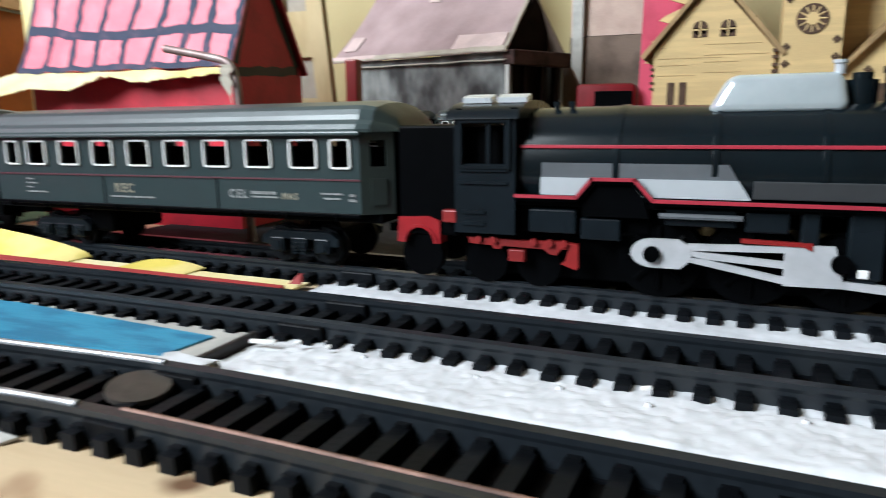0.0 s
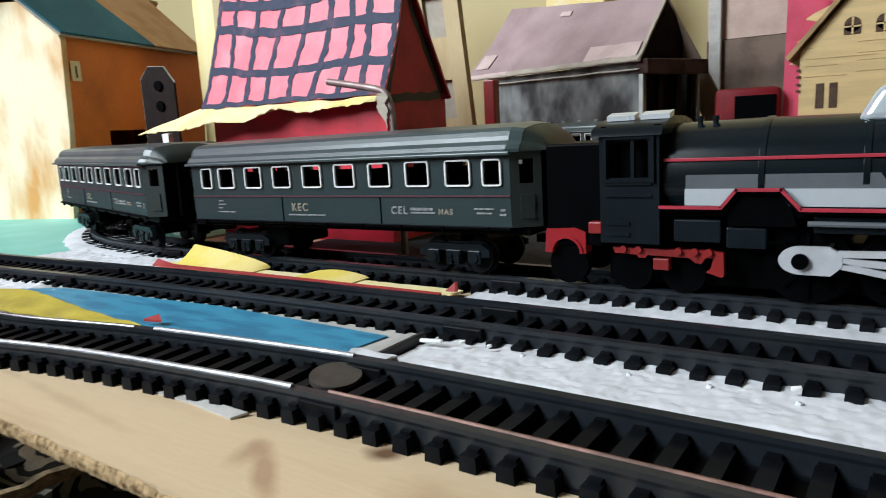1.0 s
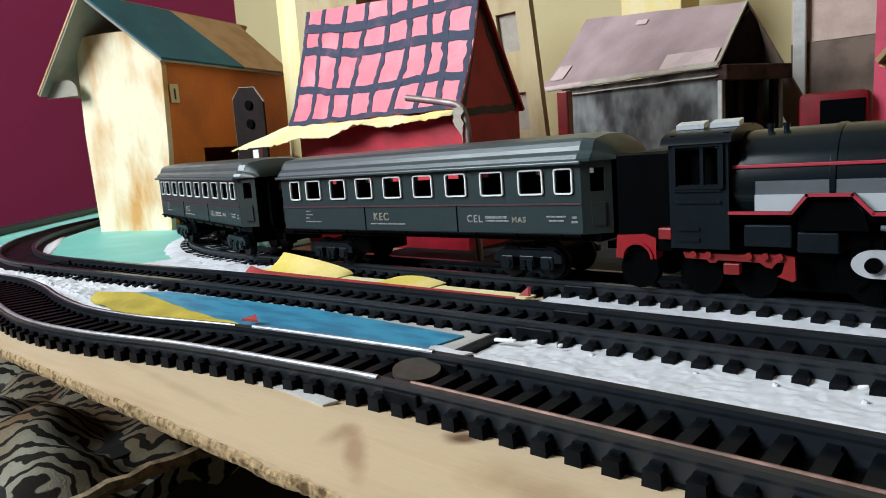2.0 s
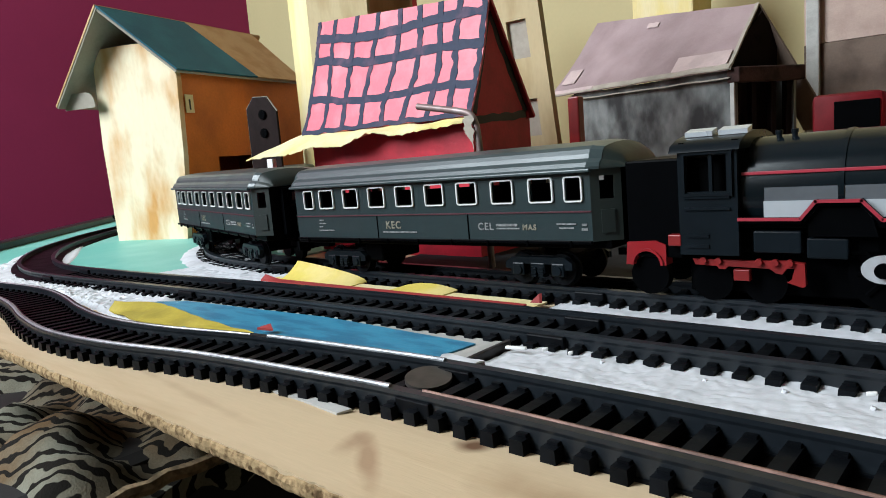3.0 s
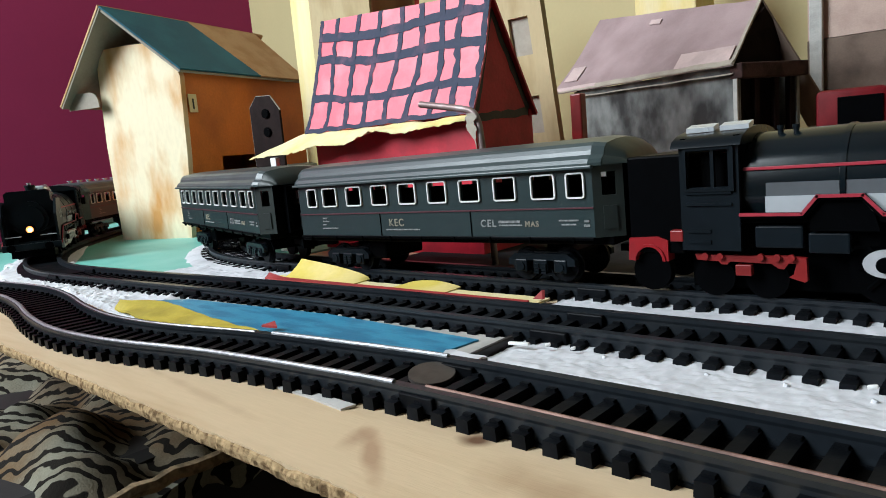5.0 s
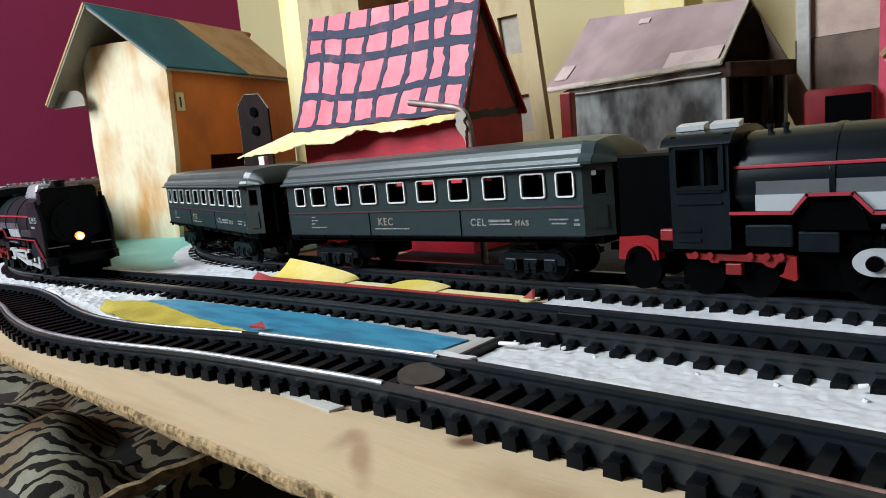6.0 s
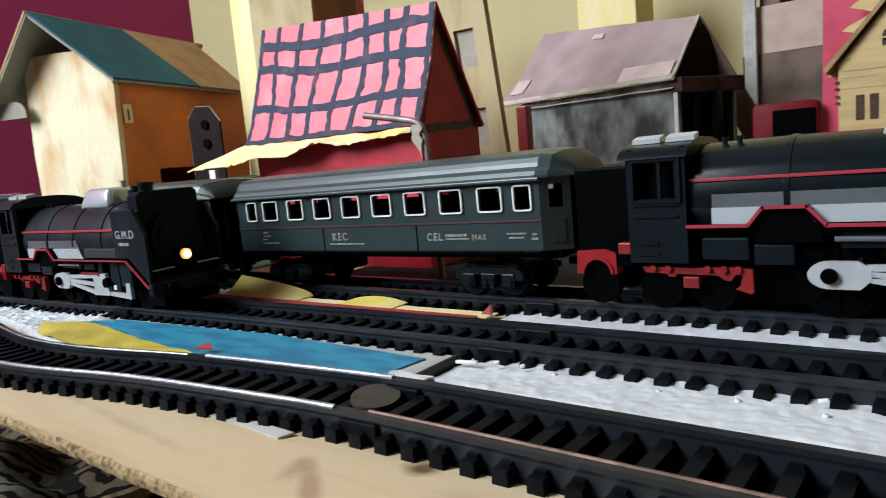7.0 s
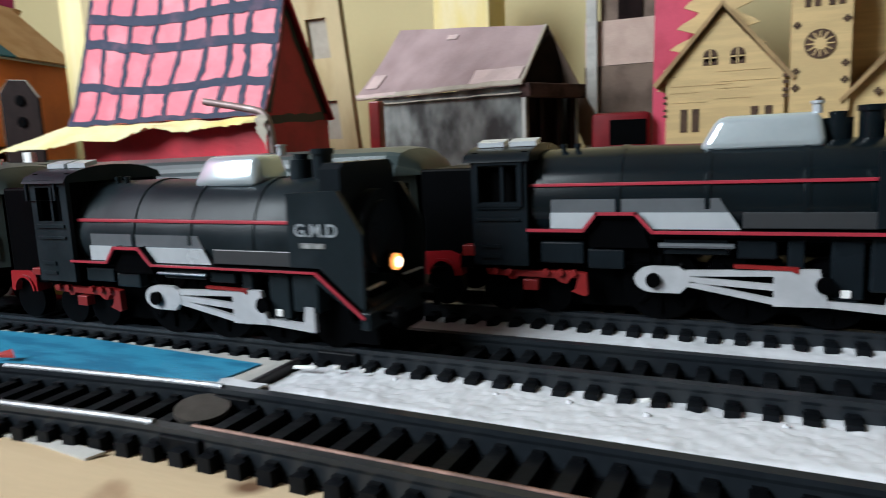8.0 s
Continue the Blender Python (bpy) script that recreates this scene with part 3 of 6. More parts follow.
def sleeper_mesh(half):
    bm = B()
    slab(bm, [(-0.0015, -half, 0), (0.0015, -half, 0), (0.0012, -half, 0.0045), (-0.0012, -half, 0.0045)], (0, 2 * half, 0))
    for y in (-GAUGE / 2, GAUGE / 2):
        box(bm, -0.0009, 0.0009, y - 0.0018, y + 0.0018, 0.0040, 0.0050)
    return bm


def track(name, label, line, pitch, near=None, half=0.0138, moulded=None):
    top = root(name, label, "railway track")
    for side in (-1, 1):
        part("rail", sweep(B(), line, offset(RAIL, side * GAUGE / 2)), M["rail"], top)
    # the moulded strip that ties the sleepers together
    for side in (-1, 1):
        part("sleeper_web", sweep(B(), line, [(side * GAUGE / 2 - 0.0014, 0.0004), (side * GAUGE / 2 + 0.0014, 0.0004), (side * GAUGE / 2 + 0.0014, 0.0027), (side * GAUGE / 2 - 0.0014, 0.0027)]), M["plastic"], top)
    # added dark strip that paints the shaded board between the rails
    part("track_bed", sweep(B(), line, [(-0.0088, 0.0010), (0.0088, 0.0010), (0.0088, 0.0023), (-0.0088, 0.0023)]), M["bed"], top, "dark strip painted as the shade between the rails")
    ss = lengths(line)
    if moulded:
        # the curved piece: one smooth black plate under its rails
        cut = [p for p, d in zip(line, ss) if moulded[0] < d < moulded[1]]
        part("curve_plate", sweep(B(), cut, [(-0.0128, 0.0008), (0.0128, 0.0008), (0.0122, 0.0040), (0.0098, 0.0047), (-0.0098, 0.0047), (-0.0122, 0.0040)]), M["plastic"], top, "smooth moulded black curve plate")
    first, rest = None, []
    for k in range(int(ss[-1] / pitch)):
        if moulded and moulded[0] < (k + 0.5) * pitch < moulded[1]:
            continue
        x, y, a = along(line, ss, (k + 0.5) * pitch)
        if near and not near[0] < x < near[1] or y > 0.3:
            rest.append((x, y, a))
            continue
        if first is None:
            first = part("sleeper", sleeper_mesh(half), M["plastic"], top)
            first.matrix_basis = pose(x, y, 0, 0, 0, a)
        else:
            again(first, x, y, 0, a)
    if rest:
        bm = B()
        for x, y, a in rest:
            c, s = math.cos(radians(a)), math.sin(radians(a))
            slab(bm, [(x + c * u - s * v, y + s * u + c * v, 0) for u, v in ((-0.0016, -0.0148), (0.0016, -0.0148), (0.0016, 0.0148), (-0.0016, 0.0148))], (0, 0, 0.0034))
        tagged(part("far_sleepers", bm, M["plastic"], top), kind="stuff")
    return top, ss


# ---- the table and what is laid on it ----
STRIP = (-0.555, 0.137), (-0.7318, 0.6815)  # a point of the table's slanted far edge and its direction


def table():
    top = root("train_table", "pine board table carrying the model railway", "table")
    rng = random.Random(4)
    n, x0, x1 = 1000, -0.47, 0.57
    edge = [(x0 + (x1 - x0) * k / n, min(0.0385, 0.0326 - 0.024 * (x0 + (x1 - x0) * k / n)) + 0.0003 * noise.noise((k * 0.21, 0, 0)) + rng.uniform(-0.00012, 0.00012)) for k in range(n + 1)]
    part("tabletop", slab(B(), [(x, y, -0.0006) for x, y in edge] + [(x1, 0.93, -0.0006), (-0.98, 0.93, -0.0006), (-0.98, 0.524, -0.0006)], (0, 0, 0.0028)), M["board"], top)
    # the sawn edge: a crumbly band of chips, proud here and broken away there
    bm = B()
    rings = []
    for k, (x, y) in enumerate(edge):
        out = 0.0005 + 0.0002 * noise.noise((k * 0.5, 3, 0)) + rng.uniform(0, 0.0002)
        drop = 0.0005 + 0.0005 * noise.noise((k * 0.13, 7, 0)) + rng.uniform(0, 0.0002)
        lift = 0.0020 - max(0, 0.0008 * noise.noise((k * 0.17, 11, 0)))
        rings.append([bm.verts.new(p) for p in ((x, y - 0.0001, lift), (x, y - out * 0.7, lift - 0.0003), (x, y - out - rng.uniform(0, 0.00015), 0.0008), (x, y - out * 0.8 - rng.uniform(0, 0.00015), -0.0002), (x, y - out * 0.5, -drop), (x, y - 0.0001, -drop + 0.0002))])
    for a, b in zip(rings, rings[1:]):
        for i in range(6):
            bm.faces.new((a[i], a[(i + 1) % 6], b[(i + 1) % 6], b[i]))
    bm.faces.new(rings[0][::-1])
    bm.faces.new(rings[-1])
    part("frayed_edge", bm, M["rim"], top, "rough crumbly strip along the board's edge")
    (px, py), (dx, dy) = STRIP
    bm = B()
    slab(bm, [(px + dx * k + dy * w, py + dy * k - dx * w, 0.0024) for k, w in ((-0.12, -0.006), (0.54, -0.006), (0.54, 0.006), (-0.12, 0.006))], (0, 0, 0.0062))
    bmesh.ops.bevel(bm, geom=list(bm.edges), offset=0.001, segments=2, affect="EDGES", profile=0.5)
    part("edge_batten", bm, M["rail"], top, "black batten along the table's far edge")
    part("cross_beam", box(B(), -0.69, 0.52, 0.28, 0.33, -0.045, -0.0006, 0.002), M["wood"], top)
    for x in (-0.66, 0.48):
        for y in (0.3, 0.86):
            part("leg", box(B(), x - 0.025, x + 0.025, y - 0.025, y + 0.025, ROOM["z0"], -0.0455 if y < 0.5 else -0.0006, 0.003), M["wood"], top)


def cushion():
    top = root("sofa", "sofa covered in tiger-striped plush beside the table", "sofa")

    def f(u, v):
        x, y = -1.35 + u * 1.058, -0.35 + v * 0.62
        z = -0.078 + 0.040 * noise.noise((x * 8, y * 8, 0)) + 0.026 * abs(noise.noise((x * 17, y * 17, 3))) + 0.012 * noise.noise((x * 34, y * 34, 5)) + 0.003 * noise.noise((x * 70, y * 70, 6))
        edge = min(1 - u, v, 1 - v) * 8
        return (x + 0.006 * noise.noise((y * 20, 0, 1)), y, z - 0.03 * max(0, 1 - edge) ** 2)

    part("seat_cover", sheet(B(), 180, 112, f, 0.012), M["tiger"], top, "rumpled tiger-striped plush", True)
    part("base", box(B(), -1.34, -0.309, -0.34, 0.26, ROOM["z0"], -0.085, 0.01), M["floor"], top)
    line = [(-0.2895 + 0.004 * noise.noise((k * 0.4, 0, 0)), -0.33 + 0.58 * k / 60, -0.091 + 0.002 * noise.noise((k * 0.9, 5, 0))) for k in range(61)]
    part("cord_trim", tube(B(), line, 0.0035, 7), M["rope"], top, "frayed tan cord along the edge", True)


def lumpy(x0, x1, fy0, fy1, z, amp, seed, nx, ny):
    def f(u, v):
        x = x0 + u * (x1 - x0)
        y = fy0(x) + v * (fy1(x) - fy0(x))
        e = min(1.0, 7 * min(v, 1 - v) + 0.35)
        return (x, y + 0.0009 * noise.noise((x * 240, v * 3, seed)), 0.0005 + e * (z + amp * 0.4 * noise.noise((x * 110, y * 110, seed)) + amp * 0.3 * noise.noise((x * 330, y * 330, seed + 5)) + amp * 0.35 * noise.noise((x * 800, y * 800, seed + 9))))
    return sheet(B(), nx, ny, f, 0.0004)


def scenery():
    c = lambda v: (lambda x: v)  # noqa: E731
    pl = "rough white plaster ballast between the tracks"
    near_y = lambda x: np.interp(-x, [-0.45, 0.07, 0.135, 0.17, 0.2, 0.23, 0.29, 0.4], [0.0818, 0.083, 0.0772, 0.0705, 0.069, 0.0725, 0.0815, 0.076])  # noqa: E731
    tagged(part("ballast", lumpy(-0.077, 0.45, near_y, lambda x: mid_y(x) - 0.0053, 0.0030, 0.0008, 1, 900, 38), M["plaster"], None, "", True), pl, "ballast", kind="stuff")
    tagged(part("ballast", lumpy(-0.37, -0.19, near_y, lambda x: mid_y(x) - 0.0053, 0.0031, 0.0022, 2, 260, 30), M["plaster"], None, "", True), pl, "ballast", kind="stuff")
    tagged(part("ballast", lumpy(-0.09, 0.45, lambda x: mid_y(x) + 0.0108, c(0.1492), 0.0028, 0.0008, 3, 700, 30), M["plaster"], None, "", True), pl, "ballast", kind="stuff")

    def rim(u, v):
        a = radians(-90 - 100 * u)
        r = 0.150 + 0.036 * v
        return (-0.24 + r * math.cos(a), 0.313 + r * math.sin(a), 0.0016 + 0.0026 * min(1, 4 * (1 - v)) + 0.0007 * noise.noise((u * 60, v * 8, 0)))
    tagged(part("ballast", sheet(B(), 80, 8, rim, 0.0004), M["plaster"], None, "", True), "white plaster shoulder round the curved track", "ballast", kind="stuff")

    tagged(part("ballast", lumpy(-0.288, -0.209, lambda x: mid_y(x) + 0.0128, lambda x: 0.315 - math.sqrt(0.17 ** 2 - (x + 0.24) ** 2), 0.0034, 0.0012, 6, 160, 40), M["plaster"], None, "", True), pl, "ballast", kind="stuff")
    far = lengths(mid_line)

    def beside(d, w):
        """A point w metres out from the middle track's centre line, on the curve's outer side."""
        x, y, a = along(mid_line, far, d)
        return x + math.sin(radians(a)) * w, y - math.cos(radians(a)) * w

    def rim2(u, v):
        x, y = beside(0.815 + 0.25 * u, 0.0095 + (0.0165 - 0.008 * u + 0.003 * noise.noise((u * 14, 0, 4))) * v)
        return (x, y, 0.0012 + 0.0024 * min(1, 4 * (1 - v)) + 0.0012 * noise.noise((u * 50, v * 6, 9)))

    def rim3(u, v):
        x, y = beside(0.87 + 0.14 * u, -0.0100 - (0.011 * math.sin(math.pi * u) + 0.001) * v)
        return (x, y, 0.0014 + 0.0022 * min(1, 3 * (1 - v)) + 0.0006 * noise.noise((u * 40, v * 6, 2)))
    for f in (rim2, rim3):
        tagged(part("ballast", sheet(B(), 90, 10, f, 0.0004), M["plaster"], None, "", True), "white plaster shoulder round the curved track", "ballast", kind="stuff")
    # painted card
    green = "smooth teal painted card laid as grass"
    inner = [beside(0.745 + 0.0125 * k, -0.0135) for k in range(33)]
    tagged(part("grass_card", slab(B(), [(x, y, 0.0016) for x, y in inner] + [(-0.52, 0.40, 0.0016), (-0.262, 0.40, 0.0016), (-0.262, 0.1305, 0.0016)], (0, 0, 0.0015)), M["teal"]), green, "grass sheet")
    outer = [beside(0.90 + 0.0125 * k, 0.0135) for k in range(31)]
    (px, py), (dx, dy) = STRIP
    lawn = root("grass_card", green + ", with a raised lip", "grass sheet")
    part("sheet", slab(B(), [(x, y, 0.0022) for x, y in outer] + [(px + dx * k - dy * 0.0065, py + dy * k + dx * 0.0065, 0.0022) for k in (0.30, -0.078)] + [(-0.385, 0.0815, 0.0022)], (0, 0, 0.0010)), M["teal"], lawn)
    part("lip", slab(B(), [(px + dx * k - dy * w, py + dy * k + dx * w, 0.0032) for k, w in ((0.30, 0.0068), (-0.078, 0.0068), (-0.078, 0.0095), (0.30, 0.0095))], (0, 0, 0.0028)), M["teal"], lawn)
    tagged(part("road_card", box(B(), -0.20, 0.5, 0.1685, 0.45, 0.0015, 0.0028), M["asphalt"]), "dark grey card laid as ground behind the train", "ground sheet")
    pond = root("pond_card", "blue painted card pond with a grey border lying between two tracks", "pond")
    outline = [(-0.0795, 0.0835), (-0.0785, 0.1005), (-0.15, 0.0995), (-0.213, 0.0945), (-0.232, 0.0845), (-0.2, 0.0708), (-0.17, 0.0722), (-0.135, 0.0785), (-0.1, 0.0822)]
    part("border", slab(B(), [(x, y, 0.0005) for x, y in outline], (0, 0, 0.0033)), M["greycard"], pond)
    part("water", slab(B(), [(-0.087, 0.0846, 0.0038), (-0.0856, 0.0955, 0.0038), (-0.1414, 0.0980, 0.0038), (-0.209, 0.0932, 0.0038), (-0.228, 0.0845, 0.0038), (-0.2, 0.0715, 0.0038), (-0.17, 0.0728, 0.0038), (-0.135, 0.079, 0.0038), (-0.1, 0.0828, 0.0038)],
                            (0, 0, 0.0004)), M["water"], pond)
    part("edge_strip", box(B(), -0.0790, -0.0778, 0.083, 0.0985, 0.0005, 0.0052, 0.0002), M["blackpaint"], pond, "dark card strip")
    part("glue_lump", lumpy(-0.083, -0.0735, lambda x: 0.0775, lambda x: 0.0835, 0.0052, 0.0012, 8, 12, 8), M["plaster"], pond, "white glue lump", True)

    bank = root("sand_bank", "mustard yellow paper bank with a small red tip", "bank")

    def f(u, v):
        x = -0.224 + u * 0.080
        lo = near_y(x) + 0.0012
        hi = lo + 0.0150 * (1 - u) ** 0.8 * min(1, 0.15 + u * 3.2)
        return (x, lo + v * (hi - lo), 0.0044 + 0.0026 * v * (1 - u) + 0.0006 * noise.noise((u * 9, v * 2, 4)))
    part("paper", sheet(B(), 40, 6, f, 0.0005), M["mustard"], bank, "", True)
    part("red_tip", slab(B(), [(-0.1450, 0.0777, 0.0052), (-0.1395, 0.0788, 0.0052), (-0.1425, 0.0803, 0.0060)], (0, 0, 0.0006)), M["orangered"], bank)

    strip = root("painted_strip", "curled yellow paper strip with an orange-red border between two tracks", "paper strip")

    part("base", sheet(B(), 60, 4, lambda u, v: (-0.2155 + u * 0.1225, 0.1300 + 0.0075 * v, 0.0040 + 0.0004 * noise.noise((u * 20, v, 3))), 0.0006), M["palepaper"], strip, "cream paper base", True)

    def bulge(x0, x1, high, blunt):
        def g(u, v):
            up = high * (max(0, 1 - u) ** 0.55 * min(1, 0.8 + u * 12) if blunt else math.sin(math.pi * u) ** 0.8)
            return (x0 + u * (x1 - x0), 0.1310 + 0.0085 * v, 0.0044 + up * v ** 1.4)
        return g
    for x0, x1, high, blunt in ((-0.2085, -0.1690, 0.0060, True), (-0.1500, -0.1270, 0.0014, False)):
        part("paper", sheet(B(), 40, 8, bulge(x0, x1, high, blunt), 0.0004), M["yellow"], strip, "curled yellow paper", True)
    part("border", sheet(B(), 60, 2, lambda u, v: (-0.2165 + u * 0.1215, 0.1278 + 0.0024 * v, 0.0044 + (0.0004 + 0.0014 * max(0, 1 - u * 14)) * v), 0.0008), M["orangered"], strip, "orange-red painted border")
    part("red_tip", slab(B(), [(-0.0955, 0.1325, 0.0046), (-0.0925, 0.1328, 0.0046), (-0.0932, 0.134, 0.0070)], (0.0005, 0.0005, 0)), M["orangered"], strip)
    # loose bits
    tagged(part("coin_weight", disc(B(), (-0.0775, 0.0705, 0.0050), 0.0046, (0.12, -0.1, 1), 0.0008, 28), M["discm"], None, "", True), "round grey disc lying on the sleepers", "disc")
    tagged(part("card_scrap", slab(B(), [(-0.1080, 0.0548, 0.0022), (-0.0965, 0.0545, 0.0022), (-0.0848, 0.0533, 0.0022), (-0.0832, 0.0556, 0.0026), (-0.0960, 0.0564, 0.0024), (-0.1075, 0.0555, 0.0022)], (0, 0, 0.0004)), M["greycard"]), "torn grey scrap of card on the board", "scrap")
    for x, y in ((-0.0695, 0.0665), (-0.034, 0.0962), (-0.0745, 0.0985), (-0.021, 0.0968), (-0.139, 0.0995), (-0.008, 0.0955), (0.012, 0.0978), (-0.055, 0.0975)):
        tagged(part("plaster_crumb", disc(B(), (x, y, 0.0035), 0.0005, (0.3, 0.2, 1), 0.0009, 7), M["plaster"], None, "", True), "small white plaster crumb on the track", "crumb", "plaster crumbs")
    # white scraps set where foil bits glint on the ballast
    for (x0, y0), (x1, y1), w in (((-0.0765, 0.0946), (-0.0715, 0.0951), 0.0005), ((-0.0683, 0.0963), (-0.0672, 0.0969), 0.0006), ((-0.0622, 0.0966), (-0.0612, 0.0969), 0.0004), ((-0.1330, 0.1452), (-0.1312, 0.1458), 0.0006), ((-0.0095, 0.0985), (-0.0080, 0.0988), 0.0004)):
        d = Vector((x1 - x0, y1 - y0, 0))
        n = Vector((-d.y, d.x, 0)).normalized() * w
        a, b = Vector((x0, y0, 0.0044)), Vector((x1, y1, 0.0046))
        bm = slab(B(), [a - n, b - n * 0.7, b + n, a + n * 0.8], (0, 0, 0.0007))
        bmesh.ops.bevel(bm, geom=list(bm.edges), offset=0.0002, segments=2, affect="EDGES", profile=0.5)
        tagged(part("glue_scrap", bm, M["white"], None, "", True), "small glossy white scrap standing in for a foil glint", "scrap", "glue scraps")


table()
cushion()
scenery()
mid_track, mid_s = track("middle_track", "black plastic model railway track curving round the town", mid_line, 0.0056, (-0.6, 0.16), 0.0124, (0.832, 1.6))
back_track, back_s = track("back_track", "black plastic model railway track under the standing train", back_line, 0.0056, (-0.42, 0.16), 0.0132)
near_track, near_s = track("front_track", "wavy black plastic model track with bare metal rails", near_line, 0.0056, (-0.45, 0.16), 0.0113)


def rail_caps():
    def cut(x0, x1):
        return [p for p in near_line if x0 <= p[0] <= x1]
    cap = [(-0.0006, 0.0066), (0.0006, 0.0066), (0.0006, 0.0072), (0.0003, 0.0075), (-0.0003, 0.0075), (-0.0006, 0.0072)]
    part("metal_rail", sweep(B(), cut(-0.142, -0.0705), offset(cap, GAUGE / 2)), M["silver"], near_track, "bare shiny metal rail")
    part("metal_rail", sweep(B(), cut(-0.5, -0.1365), offset(cap, GAUGE / 2)), M["silver"], near_track, "bare shiny metal rail")
    part("metal_rail", sweep(B(), cut(-0.135, -0.076), offset(cap, -GAUGE / 2)), M["silver"], near_track, "bare shiny metal rail")
    part("metal_rail", sweep(B(), cut(-0.5, -0.1305), offset([(s * 0.7, z - 0.0003) for s, z in cap], -GAUGE / 2)), M["silver"], near_track, "bare shiny metal rail")
    part("copper_strip", sweep(B(), cut(-0.0703, 0.3), [(s * 0.5 - 0.0009 + GAUGE / 2, z - 0.0002) for s, z in cap]), M["copper"], near_track, "dull copper-coloured rail strip")
    for x, s, t in ((-0.0705, 1, near_track), (-0.0745, -1, near_track)):
        i = min(range(len(near_line)), key=lambda k: abs(near_line[k][0] - x))
        y = near_line[i][1] - s * GAUGE / 2
        part("rail_joiner", box(B(), x - 0.004, x + 0.004, y - 0.0017, y + 0.0017, 0.003, 0.0060, 0.0003), M["plastic"], t)
    for x in (-0.071, -0.2175, -0.33, 0.07):
        for s in (-1, 1):
            y = mid_y(x) + s * GAUGE / 2
            part("rail_joiner", box(B(), x - 0.0048, x + 0.0048, y - 0.0020, y + 0.0020, 0.0028, 0.0062, 0.0004), M["plastic"], mid_track)
    for x in (-0.083, -0.226, 0.06):
        for s in (-1, 1):
            y = BACK_Y + s * GAUGE / 2
            part("rail_joiner", box(B(), x - 0.0045, x + 0.0045, y - 0.0020, y + 0.0020, 0.0028, 0.0062, 0.0004), M["plastic"], back_track)


rail_caps()


# ---- the trains; local z = 0 is the rail top, x runs ahead ----
def bogie(x, parent):
    top = part("bogie", box(box(B(), x - 0.0095, x + 0.0095, -0.0085, 0.0085, 0.0052, 0.0085, 0.0005), x - 0.002, x + 0.002, -0.004, 0.004, 0.008, 0.0125), M["black"], parent)
    for y in (-1, 1):
        bm = B()
        y0, y1 = sorted((y * 0.0098, y * 0.0116))
        slab(bm, [(x - 0.0112, y0, 0.0048), (x - 0.0112, y0, 0.0066), (x - 0.0088, y0, 0.0082), (x + 0.0088, y0, 0.0082), (x + 0.0112, y0, 0.0066), (x + 0.0112, y0, 0.0048), (x + 0.0082, y0, 0.0046), (x + 0.0046, y0, 0.0062), (x - 0.0046, y0, 0.0062), (x - 0.0082, y0, 0.0046)], (0, y1 - y0, 0))
        for dx in (-0.0066, 0.0066):
            box(bm, x + dx - 0.0021, x + dx + 0.0021, y0 - 0.0004, y1 + 0.0004, 0.0028, 0.0066, 0.0004)
            disc(bm, (x + dx, y * 0.0119, 0.0045), 0.0013, (0, 1, 0), 0.001, 12)
        box(bm, x - 0.0024, x + 0.0024, y0 - 0.0003, y1 + 0.0003, 0.0036, 0.0066, 0.0003)
        for k in (-1, 1):
            for z in (0.0028, 0.0036, 0.0044, 0.0052):
                box(bm, x + k * 0.0012 - 0.0008, x + k * 0.0012 + 0.0008, y0 - 0.0007, y1 + 0.0007, z - 0.0003, z + 0.0003)
        part("side_frame", bm, M["cab"], top, "moulded bogie frame with springs")
    for dx in (-0.0066, 0.0066):
        for y in (-1, 1):
            bm = disc(B(), (x + dx, y * 0.0082, 0.0045), 0.0045, (0, 1, 0), 0.0022, 22)
            disc(bm, (x + dx, y * 0.0072, 0.0045), 0.0052, (0, 1, 0), 0.0006, 22)
            part("wheel", bm, M["plastic"], top, "", True)


WINDOWS = [(0.0572, 0.0050)] + [(0.0471 - 0.0130 * k, 0.0073) for k in range(8)] + [(-0.0540, 0.0050)]


